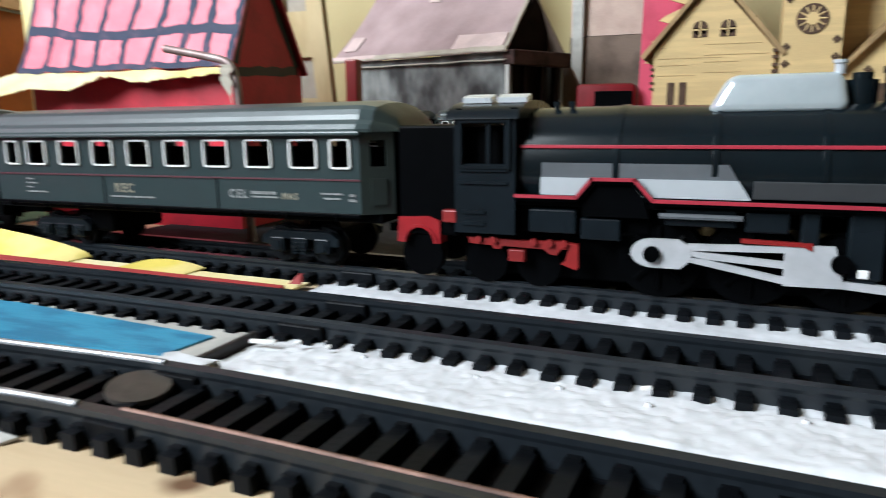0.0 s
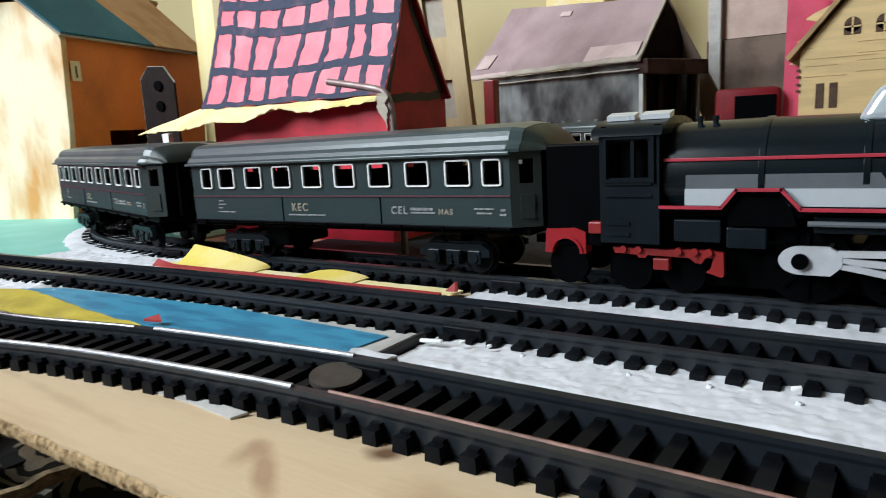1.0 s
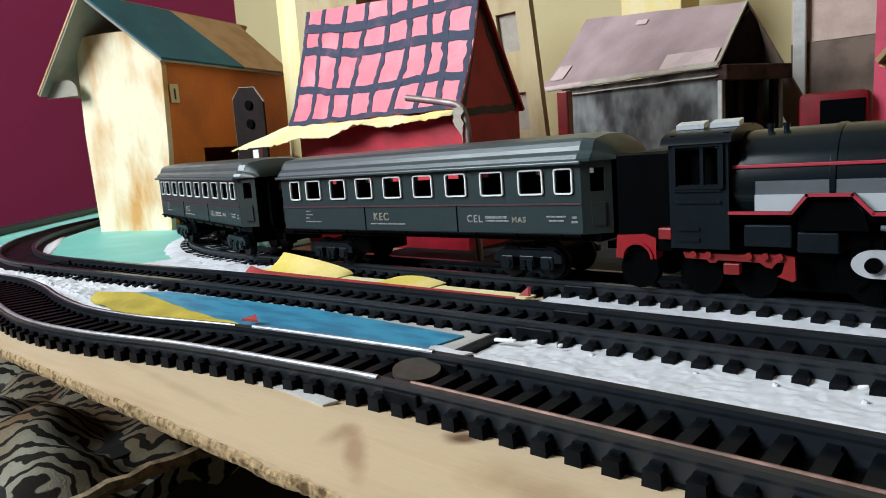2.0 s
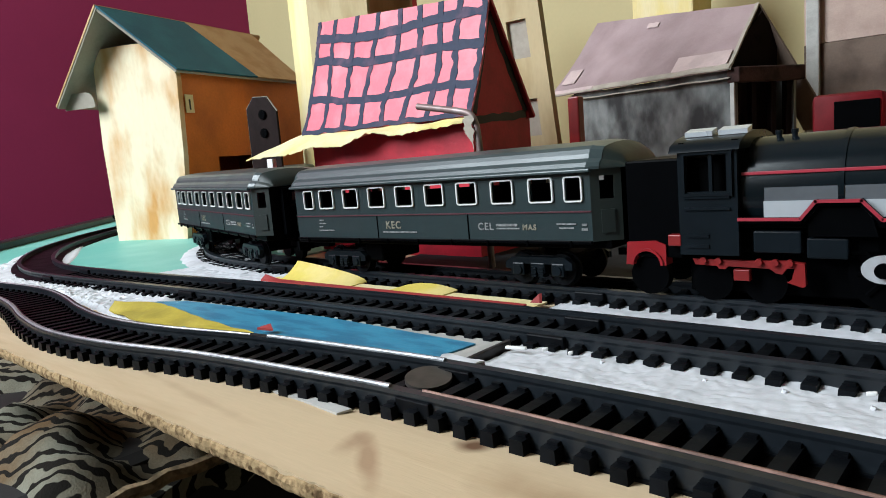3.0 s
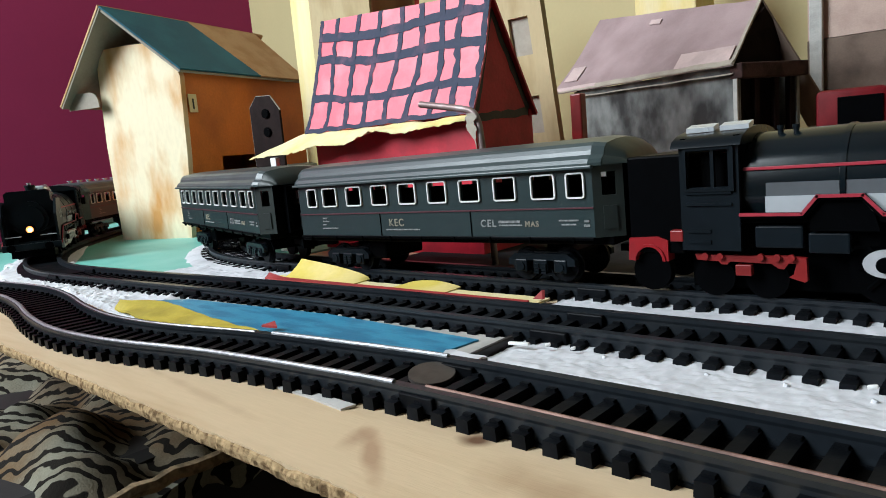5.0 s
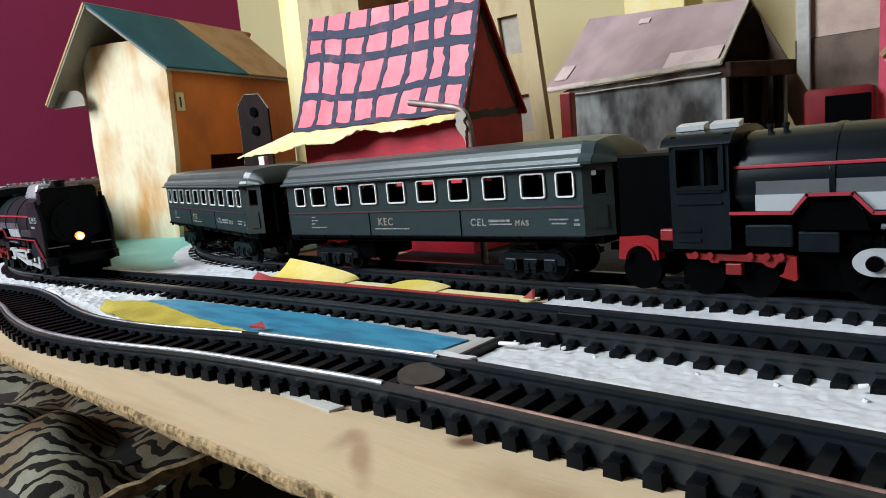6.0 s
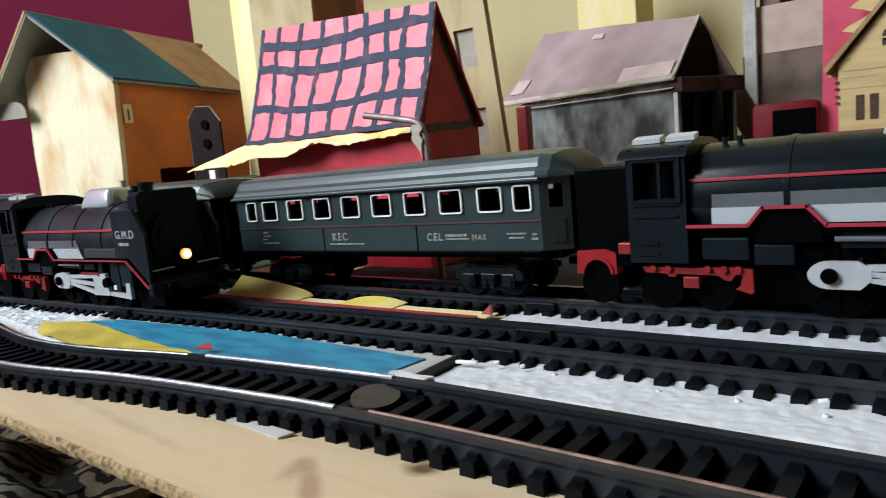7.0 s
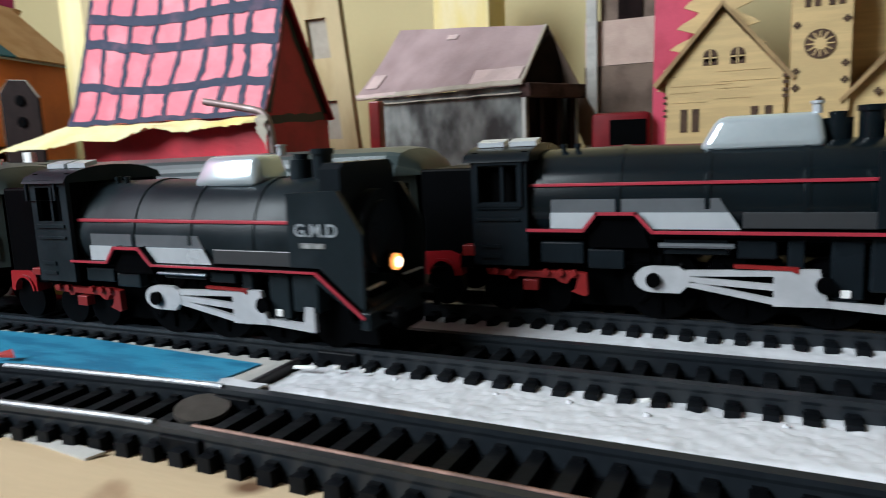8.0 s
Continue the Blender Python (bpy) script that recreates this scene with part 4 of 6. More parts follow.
def coach(label, group):
    """A toy coach, 0.124 m between the ends of its sides."""
    top = root("passenger_coach", label, "train coach", None, group)
    h, w = 0.0622, 0.0152
    cuts = sorted({-h, h} | {round(c + s * a / 2, 5) for c, a in WINDOWS for s in (-1, 1)})
    zs = [0.0135, 0.0158, 0.0244, 0.0306, 0.0327]
    holes = [(i, 2) for i in range(len(cuts) - 1) if any(abs((cuts[i] + cuts[i + 1]) / 2 - c) < 0.001 for c, a in WINDOWS)]
    for s in (-1, 1):
        part("side_wall", plate(B(), cuts, zs, holes, lambda u, v, k: (u, s * (w - k), v), 0.0011), M["coach"], top)
        part("belt_line", box(B(), -h, h, *sorted((s * w, s * (w + 0.0003))), 0.0213, 0.0217), M["maroon"], top, "thin dark red belt line")
        part("sill_rail", box(B(), -h, h, *sorted((s * (w - 0.0002), s * (w + 0.0008))), 0.0128, 0.0137, 0.0002), M["black"], top)
        for sx in ((-0.0188, 0.0206) if s < 0 else (0.0188, -0.0206)):
            part("seam", box(B(), sx - 0.00015, sx + 0.00015, *sorted((s * w, s * (w + 0.0002))), 0.0137, 0.0213), M["black"], top)
        frames = {}
        for c, a in WINDOWS:
            if a not in frames:
                frames[a] = part("window_frame", round_ring(B(), a + 0.0006, 0.0069, 0.0009, 0.00042, 0.0006), M["white"], top, "white window frame")
                frames[a].matrix_basis = pose(c, s * (w + 0.0003) - 0.0003, 0.0275)
            else:
                again(frames[a], c, s * (w + 0.0003) - 0.0003, 0.0275)["label"] = "white window frame"
        for q in range(9):
            part("sill_rib", box(B(), -0.056 + 0.014 * q - 0.0002, -0.056 + 0.014 * q + 0.0002, *sorted((s * w, s * (w + 0.0011))), 0.0120, 0.0137), M["black"], top)
        # printed marks on the lower panel, as plain bars
        y0, y1 = sorted((s * (w + 0.00002), s * (w + 0.00022)))
        k = 1 if s < 0 else -1
        marks = [(-0.0480, 0.0025, 0.0200, 0.0004), (-0.0475, 0.0035, 0.0188, 0.0004), (-0.0485, 0.002, 0.0176, 0.0004), (-0.0455, 0.0085, 0.0163, 0.0004),
                 (-0.0085, 0.0155, 0.0158, 0.0004), (0.0352, 0.008, 0.0170, 0.0004), (0.0348, 0.0075, 0.0180, 0.0007), (0.0545, 0.006, 0.0182, 0.0004), (0.0545, 0.0045, 0.0171, 0.0004), (0.0600, 0.0015, 0.0180, 0.0006), (0.0600, 0.0018, 0.0168, 0.0006)]
        for x, a, z, t in marks:
            part("print_bar", box(B(), k * x - a / 2, k * x + a / 2, y0, y1, z - t / 2, z + t / 2), M["print_"], top)
        for body, size, x, z, m in (("CEL", 0.0030, 0.0243, 0.0166, "print_"), ("MAS", 0.0022, 0.0402, 0.0166, "printgold"), ("KEC", 0.0034, -0.0148, 0.0170, "printgold")):
            cu = bpy.data.curves.new("lettering", "FONT")
            cu.body, cu.size, cu.extrude, cu.offset, cu.space_character = body, size, 0.00005, 0.00007, 1.2
            t = new("lettering", cu)
            t.data.materials.append(M[m])
            t.parent = top
            t.matrix_basis = pose(x, -w - 0.0001, z, 90, 0, 0) if s < 0 else pose(-x, w + 0.0001, z, 90, 0, 180)
    # floor, inner panels and ends
    part("underframe", box(B(), -h - 0.004, h + 0.004, -0.0125, 0.0125, 0.0112, 0.0138, 0.0004), M["black"], top)
    part("partition", box(B(), -h + 0.001, h - 0.001, -0.0006, 0.0006, 0.014, 0.0286), M["black"], top)
    part("bench", box(B(), -h + 0.001, h - 0.001, -0.009, 0.009, 0.0139, 0.0235), M["black"], top)
    part("tank", box(B(), -0.0325, -0.0235, -0.0095, 0.0095, 0.0045, 0.0115, 0.0008), M["black"], top)
    for e in (-1, 1):
        for s in (-1, 1):
            a, b = Vector((e * h, s * w, 0)), Vector((e * (h + 0.0064), s * 0.0104, 0))
            d = b - a
            n = Vector((-d.y, d.x, 0)).normalized() * 0.001 * -e * s
            us, vs = [0, 0.3, 0.76, 1], [0.0135, 0.0150, 0.0225, 0.0245, 0.0306, 0.0327]
            part("vestibule_door", plate(B(), us, vs, [(1, 3)], lambda u, v, k: tuple(a + d * u + n * (k / 0.001) + Vector((0, 0, v))), 0.001), M["door"], top, "dark green end door")
            p, q = a + d * 0.31 - n * 0.35, a + d * 0.75 - n * 0.35
            part("door_panel", slab(B(), [(p.x, p.y, 0.0157), (q.x, q.y, 0.0157), (q.x, q.y, 0.0218), (p.x, p.y, 0.0218)], tuple(n * 0.5)), M["door"], top)
        x = e * (h + 0.0064)
        part("end_wall", plate(B(), [-0.0104, -0.0045, 0.0045, 0.0104], [0.0135, 0.0305, 0.0335], [(1, 0)], lambda u, v, k: (x - e * k, u, v), 0.001), M["black"], top)
        part("gangway", plate(B(), [-0.0062, -0.0042, 0.0042, 0.0062], [0.0135, 0.0298, 0.0318], [(1, 0)], lambda u, v, k: (x + e * k, u, v), 0.0034), M["black"], top, "black folded gangway")
        part("coupler", box(box(B(), *sorted((e * h, e * (h + 0.013))), -0.0015, 0.0015, 0.0078, 0.0098), *sorted((e * (h + 0.011), e * (h + 0.0132))), -0.003, 0.003, 0.007, 0.0105), M["black"], top)
    # roof: raised middle with a crease, ends sloping down
    half = [(0.0163, 0.0324), (0.0163, 0.0332), (0.0156, 0.0343), (0.0146, 0.0350), (0.0142, 0.0353), (0.0139, 0.0364), (0.0131, 0.0376), (0.0118, 0.0385), (0.006, 0.0394)]
    prof = [(-y, z) for y, z in half] + [(0, 0.0397)] + half[::-1]
    stations = [(0.0082, 0.10, 0.66), (0.0064, 0.55, 0.72), (0.0025, 0.92, 0.90), (-0.0005, 1, 1.0)]

    def loft(rows):
        bm = B()
        rings = [[bm.verts.new((x, y * sy, 0.0324 + (z - 0.0324) * f)) for y, z in prof] for x, f, sy in rows]
        for a, b in zip(rings, rings[1:]):
            for i in range(len(prof)):
                j = (i + 1) % len(prof)
                bm.faces.new((a[i], a[j], b[j], b[i]))
        bm.faces.new(rings[0][::-1])
        bm.faces.new(rings[-1])
        return bm
    part("roof", loft([(-h - d, f, sy) for d, f, sy in stations[2:]] + [(h + d, f, sy) for d, f, sy in stations[:1:-1]]), M["roof"], top, "smooth grey roof", True).data.set_sharp_from_angle(angle=radians(17))
    for e in (-1, 1):
        part("roof_end", loft([(e * (h + d), f * 0.99, sy * 0.99) for d, f, sy in stations[:3]]), M["door"], top, "dark sloping roof end", True)
    for s in (-1, 1):
        part("gutter", box(B(), -h - 0.001, h + 0.001, *sorted((s * 0.0158, s * 0.0172)), 0.0318, 0.0327, 0.0003), M["roof"], top)
    for x in (-0.042, 0.042):
        bogie(x, top)
    return top


def loco(label, group, dome=(0.0205, 0.0455)):
    """A toy steam engine, 0.104 m long; x = 0 is the step in its running board."""
    top = root("steam_locomotive", label, "locomotive", None, group)
    W = 0.0146
    # boiler
    bm = B()
    rings = []
    for x, r, zc in ((-0.0165, 0.0122, 0.0262), (0.004, 0.0124, 0.0262), (0.0041, 0.0127, 0.0262), (0.0052, 0.0127, 0.0262), (0.0053, 0.0124, 0.0262), (0.0225, 0.0122, 0.0262), (0.0226, 0.0125, 0.0262),
                     (0.0237, 0.0125, 0.0262), (0.0238, 0.0122, 0.0262), (0.041, 0.0122, 0.0262), (0.0411, 0.0125, 0.0262), (0.0422, 0.0125, 0.0262), (0.0423, 0.0122, 0.0262), (0.0615, 0.0122, 0.0262), (0.064, 0.0108, 0.0262)):
        rings.append([bm.verts.new((x, r * math.sin(2 * math.pi * k / 40), zc + r * math.cos(2 * math.pi * k / 40))) for k in range(40)])
    for a, b in zip(rings, rings[1:]):
        for i in range(40):
            bm.faces.new((a[i], a[(i + 1) % 40], b[(i + 1) % 40], b[i]))
    bm.faces.new(rings[0][::-1])
    bm.faces.new(rings[-1])
    part("boiler", bm, M["boiler"], top, "blue-black boiler", True)
    for s in (-1, 1):
        part("boiler_line", box(B(), -0.0155, 0.0535, *sorted((s * 0.0113, s * 0.0121)), 0.0301, 0.0308, 0.0001), M["redline"], top, "thin red line along the boiler")
        # silver panel behind the step
        y = s * 0.0124
        part("side_panel", slab(B(), [(-0.0105, y, 0.0205), (0.0295, y, 0.0205), (0.0255, y, 0.0272), (-0.0105, y, 0.0272)], (0, -s * 0.002, 0)), M["plaque"], top, "silver side panel with a slanted end")
        part("lower_panel", slab(B(), [(-0.0106, s * 0.0128, 0.0206), (0.0297, s * 0.0128, 0.0206), (0.0274, s * 0.0128, 0.0242), (-0.0106, s * 0.0128, 0.0242)], (0, -s * 0.0004, 0)), M["chrome"], top, "bright silver strip")
        part("side_band", box(B(), 0.030, 0.0545, *sorted((s * 0.0112, s * 0.0124)), 0.0208, 0.0242, 0.0002), M["band"], top)
        # running board, red edge
        line = [(-0.0155, 0.0205), (-0.0028, 0.0205), (0.0002, 0.0243), (0.0088, 0.0243), (0.0124, 0.0203), (0.0605, 0.0203), (0.0722, 0.0088)]
        bm, br = B(), B()
        for p, q in zip(line, line[1:]):
            d = Vector((q[0] - p[0], 0, q[1] - p[1])).normalized()
            up = Vector((-d.z, 0, d.x))
            P, Q = Vector((p[0], 0, p[1])) - d * 0.0002, Vector((q[0], 0, q[1])) + d * 0.0002
            for b2, y0, y1, t0, t1 in ((bm, 0.009, W - 0.0002, -0.0011, 0.0), (br, W - 0.0002, W + 0.0003, -0.0005, 0.0002)):
                slab(b2, [tuple(P + up * t0 + Vector((0, s * y0, 0))), tuple(Q + up * t0 + Vector((0, s * y0, 0))), tuple(Q + up * t1 + Vector((0, s * y0, 0))), tuple(P + up * t1 + Vector((0, s * y0, 0)))], (0, s * (y1 - y0), 0))
        part("running_board", bm, M["black"], top)
        part("board_edge", br, M["redline"], top, "thin red edge line")
        part("hatch", slab(B(), [(-0.0015, s * 0.0134, 0.0165), (0.0115, s * 0.0134, 0.0165), (0.0105, s * 0.0134, 0.0202), (0.008, s * 0.0134, 0.0232), (0.0008, s * 0.0134, 0.0232), (-0.0015, s * 0.0134, 0.0202)], (0, -s * 0.004, 0)), M["black"], top)
        # gear under the board
        y0, y1 = 0.0085, 0.0128
        for x0, x1, z0, z1 in ((0.0145, 0.0275, 0.0152, 0.0188), (0.029, 0.0365, 0.0145, 0.0185), (0.0385, 0.0415, 0.0115, 0.019), (-0.013, -0.003, 0.0125, 0.0175), (-0.002, 0.006, 0.0115, 0.016), (0.0462, 0.0518, 0.0068, 0.0192), (0.0470, 0.0510, 0.0058, 0.0068)):
            part("side_gear", box(B(), x0, x1, *sorted((s * y0, s * y1)), z0, z1, 0.0004), M["cab"], top)
        part("cylinder_block", box(B(), 0.0528, 0.0598, *sorted((s * 0.0085, s * 0.0131)), 0.0085, 0.0195, 0.0005), M["cab"], top)
        part("drain_tap", box(B(), 0.0479, 0.0497, *sorted((s * 0.0126, s * 0.0132)), 0.0072, 0.0088, 0.0002), M["white"], top, "small white tap")
        part("pipe", tube(B(), [(0.0135, s * 0.0134, 0.0172), (0.0285, s * 0.0134, 0.0172)], 0.0006), M["plaque"], top, "thin grey pipe", True)
        part("lever", slab(B(), [(0.0285, s * 0.0138, 0.0135), (0.0405, s * 0.0138, 0.0132), (0.0405, s * 0.0138, 0.0118), (0.039, s * 0.0138, 0.0125), (0.0285, s * 0.0138, 0.0127)], (0, -s * 0.001, 0)), M["redplastic"], top, "red lever")
        # side rods
        y = s * 0.0136
        n = 14
        out = [(0.0125 + 0.0042 * math.cos(math.pi / 2 + math.pi * k / n), y, 0.0097 + 0.0029 * math.sin(math.pi / 2 + math.pi * k / n)) for k in range(n + 1)]
        part("crank", slab(B(), out + [(0.0178, y, 0.0068), (0.0198, y, 0.0088), (0.0198, y, 0.0112), (0.0175, y, 0.0126)], (0, -s * 0.0012, 0)), M["rod"], top, "pale grey rounded crank")
        for z0, z1 in ((0.0112, 0.0118), (0.0099, 0.0088), (0.0090, 0.0058)):
            part("side_rod", slab(B(), [(0.019, y - s * 0.0001, z0 + 0.0007), (0.0365, y - s * 0.0001, z1 + 0.0007), (0.0365, y - s * 0.0001, z1 - 0.0006), (0.019, y - s * 0.0001, z0 - 0.0006)], (0, -s * 0.0010, 0)), M["rod"], top, "pale grey side rod")
        part("crosshead", slab(B(), [(0.036, y, 0.0128), (0.0442, y, 0.0128), (0.046, y, 0.0052), (0.036, y, 0.0050)], (0, -s * 0.0012, 0)), M["rod"], top, "pale grey crosshead plate")
        part("guide_bar", slab(B(), [(0.045, y - s * 0.0002, 0.0052), (0.0585, y - s * 0.0002, 0.0042), (0.0585, y - s * 0.0002, 0.0098), (0.0562, y - s * 0.0002, 0.0098), (0.0556, y - s * 0.0002, 0.0060), (0.045, y - s * 0.0002, 0.0066)], (0, -s * 0.0012, 0)), M["rod"], top, "pale grey guide bar")
        part("crank_pin", disc(B(), (0.0124, s * 0.0139, 0.0096), 0.0016, (0, 1, 0), 0.0014, 16), M["black"], top, "", True)
        part("crank_pin", disc(B(), (0.0452, s * 0.0139, 0.0098), 0.0017, (0, 1, 0), 0.0014, 16), M["black"], top, "", True)
        for x, r in ((0.0135, 0.0082), (0.0305, 0.0082), (0.0465, 0.0070)):
            bm = disc(B(), (x, s * 0.0088, r), r, (0, 1, 0), 0.0024, 28)
            disc(bm, (x, s * 0.0076, r), r + 0.0007, (0, 1, 0), 0.0006, 28)
            wheel = part("wheel", bm, M["black"], top, "black driving wheel", True)
            for k in range(8):
                a = math.pi * k / 4
                part("spoke", tube(B(), [(x, s * 0.0102, r), (x + math.cos(a) * r * 0.8, s * 0.0102, r + math.sin(a) * r * 0.8)], 0.0006, 5), M["black"], wheel)
        for x in (-0.0235, -0.0115, 0.061):
            part("wheel", disc(B(), (x, s * 0.0085, 0.0048), 0.0048, (0, 1, 0), 0.0022, 22), M["black"], top, "", True)
        # red trailing frame
        y = s * 0.0122
        bm = slab(B(), [(-0.0272, y, 0.0106), (-0.0266, y, 0.0092), (-0.0215, y, 0.0090), (-0.0210, y, 0.0083), (-0.0196, y, 0.0083), (-0.0190, y, 0.0090), (-0.0098, y, 0.0088), (-0.0085, y, 0.0078), (-0.0072, y, 0.0076), (-0.0062, y, 0.0090), (-0.0046, y, 0.0090), (-0.0052, y, 0.0066), (-0.0062, y, 0.0058), (-0.0030, y, 0.0048), (-0.0024, y, 0.0052), (-0.0026, y, 0.0102), (-0.0062, y, 0.0106), (-0.014, y, 0.0104)], (0, -s * 0.0016, 0))
        for x in (-0.0245, -0.021, -0.012, -0.0085, -0.0055):
            disc(bm, (x, s * 0.0125, 0.0103), 0.0008, (0, 1, 0), 0.001, 10)
        box(bm, -0.0176, -0.0140, *sorted((s * 0.0105, s * 0.0128)), 0.0058, 0.0084, 0.0002)
        part("trailing_frame", bm, M["redplastic"], top, "red moulded trailing frame")
        part("tail_lamp", box(B(), -0.0325, -0.0292, *sorted((s * 0.0110, s * 0.0140)), 0.0138, 0.0166, 0.0003), M["redplastic"], top, "red lamp block")
        # red fender under the bunker, arched over its wheel
        arch = [(-0.0388 + 0.0036 * math.cos(math.pi * k / 10), s * 0.0124, 0.0086 + 0.0036 * math.sin(math.pi * k / 10)) for k in range(11)]
        part("rear_fender", slab(B(), [(-0.0338, s * 0.0124, 0.0086), (-0.0338, s * 0.0124, 0.0138), (-0.0365, s * 0.0124, 0.0148), (-0.0440, s * 0.0124, 0.0144), (-0.0445, s * 0.0124, 0.0086)] + arch[::-1], (0, -s * 0.004, 0)), M["fender"], top, "bright red fender with a wheel arch")
        rim = [(-0.0388 + r * math.cos(math.pi * k / 10), s * 0.0128, 0.0086 + r * math.sin(math.pi * k / 10)) for r, ks in ((0.0036, range(11)), (0.0043, range(10, -1, -1))) for k in ks]
        part("arch_rim", slab(B(), rim, (0, -s * 0.0004, 0)), M["fender"], top)
        part("wheel", disc(B(), (-0.0388, s * 0.0095, 0.0058), 0.0050, (0, 1, 0), 0.003, 22), M["black"], top, "", True)
        # cab side with a two-part window
        us, vs = [-0.0295, -0.0275, -0.0222, -0.0214, -0.0182, -0.0158], [0.0118, 0.0195, 0.0212, 0.0268, 0.0352, 0.0375]
        part("cab_side", plate(B(), us, vs, [(1, 3), (3, 3)], lambda u, v, k: (u, s * (0.0138 - k), v), 0.0012), M["cab"], top)
        surround = part("window_surround", ring(B(), 0.0116, 0.0104, 0.0007, 0.0006), M["cab"], top)
        surround.matrix_basis = pose(-0.0226, s * 0.0141 - 0.0003, 0.0310)
        bm = B()
        box(bm, -0.0282, -0.0175, *sorted((s * 0.0138, s * 0.0142)), 0.0252, 0.0260)
        box(bm, -0.0282, -0.0175, *sorted((s * 0.0138, s * 0.0142)), 0.0225, 0.0231)
        box(bm, -0.0278, -0.0225, *sorted((s * 0.0138, s * 0.0141)), 0.0135, 0.0143)
        box(bm, -0.0278, -0.0225, *sorted((s * 0.0138, s * 0.0141)), 0.0160, 0.0168)
        part("cab_step", bm, M["cab"], top)
        # smoke deflector beside the front
        y = s * 0.0140
        part("smoke_deflector", slab(B(), [(0.0535, y, 0.0212), (0.0612, y, 0.0212), (0.0720, y, 0.0098), (0.0722, y, 0.0285), (0.0665, y, 0.0362), (0.0535, y, 0.0358)], (0, -s * 0.0013, 0)), M["cab"], top, "dark front side plate with pale lettering")
        cu = bpy.data.curves.new("plate_lettering", "FONT")
        cu.body, cu.size, cu.extrude, cu.offset, cu.space_character = "G.M.D", 0.0036, 0.00005, 0.00006, 1.05
        t = new("plate_lettering", cu)
        t.data.materials.append(M["platewhite"])
        t.parent = top
        t.matrix_basis = pose(0.0552, -0.0141, 0.0277, 90, 0, 0) if s < 0 else pose(0.0640, 0.0141, 0.0277, 90, 0, 180)
        part("plate_bar", box(B(), 0.0566, 0.0630, *sorted((s * 0.01402, s * 0.0142)), 0.0254, 0.0265), M["print_"], top)
    # cab shell
    part("cab_front", box(B(), -0.0172, -0.0158, -0.0126, 0.0126, 0.0118, 0.0385), M["black"], top)
    part("cab_back", plate(B(), [-0.0126, -0.005, 0.005, 0.0126], [0.0118, 0.034, 0.0385], [(1, 0)], lambda u, v, k: (-0.0295 + k, u, v), 0.0012), M["black"], top)
    prof = [(-0.0148, 0.0362), (-0.0138, 0.0378), (-0.010, 0.0392), (-0.005, 0.0400), (0, 0.0402), (0.005, 0.0400), (0.010, 0.0392), (0.0138, 0.0378), (0.0148, 0.0362)]
    part("cab_roof", slab(B(), [(-0.0312, y, z) for y, z in prof], (0.0162, 0, 0)), M["cab"], top, "arched cab roof", True)
    part("bunker", box(B(), -0.0440, -0.0297, -0.0118, 0.0118, 0.0105, 0.0350, 0.0006), M["black"], top, "black rear bunker")
    # added black block in place of the shade behind the cab windows
    part("cab_inside", box(B(), -0.0282, -0.0174, -0.0105, 0.0105, 0.0118, 0.0345), M["black"], top)
    part("frame", box(B(), -0.030, 0.069, -0.0068, 0.0068, 0.0015, 0.0125, 0.0005), M["black"], top)
    part("firebox", box(B(), -0.0165, 0.012, -0.0105, 0.0105, 0.012, 0.024, 0.001), M["black"], top)
    part("footplate", box(B(), -0.0300, 0.0605, -0.0125, 0.0125, 0.0182, 0.0196, 0.0003), M["black"], top)
    for x0 in (-0.0295, -0.0215):
        part("roof_vent", slab(B(), [(x0, -0.0085, 0.0396), (x0 + 0.0066, -0.0085, 0.0396), (x0 + 0.0066, -0.0050, 0.0404), (x0, -0.0050, 0.0404)], (0, 0, 0.0011)), M["chrome"], top, "bright silver roof strip")
    # chromed dome housing, chimney and fittings
    bm = B()
    d0, d1 = dome
    low, high = [(d0, -0.0066), (d1, -0.0066), (d1, 0.0066), (d0, 0.0066)], [(d0 + 0.004, -0.0048), (d1 - 0.0013, -0.0048), (d1 - 0.0013, 0.0048), (d0 + 0.004, 0.0048)]
    a, b = [bm.verts.new((x, y, 0.0366)) for x, y in low], [bm.verts.new((x, y, 0.0440)) for x, y in high]
    bm.faces.new(a[::-1])
    bm.faces.new(b)
    for i in range(4):
        bm.faces.new((a[i], a[(i + 1) % 4], b[(i + 1) % 4], b[i]))
    bmesh.ops.bevel(bm, geom=list(bm.edges), offset=0.0019, segments=4, affect="EDGES", profile=0.5)
    part("dome_housing", bm, M["domeplate"], top, "pale silver box housing on the boiler", True)
    part("dome_cap", disc(disc(B(), (0.0475, 0, 0.0395), 0.0028, (0, 0, 1), 0.006, 20), (0.0475, 0, 0.0428), 0.0018, (0, 0, 1), 0.002, 20), M["boiler"], top, "", True)
    part("valve", disc(disc(B(), (0.0435, -0.002, 0.0447), 0.0010, (0, 0, 1), 0.0022, 12), (0.0435, -0.002, 0.0459), 0.0013, (0, 0, 1), 0.0006, 12), M["chrome"], top, "", True)
    for x in (-0.0095, -0.0062):
        part("whistle", disc(disc(B(), (x, -0.0035, 0.0382), 0.0006, (0, 0, 1), 0.0026, 10), (x, -0.0035, 0.0392), 0.0008, (0, 0, 1), 0.0008, 10), M["cab"], top, "", True)
    bm = disc(B(), (0.0535, 0, 0.0405), 0.0024, (0, 0, 1), 0.0085, 22)
    disc(bm, (0.0535, 0, 0.0442), 0.0028, (0, 0, 1), 0.0012, 22)
    part("chimney", bm, M["boiler"], top, "", True)
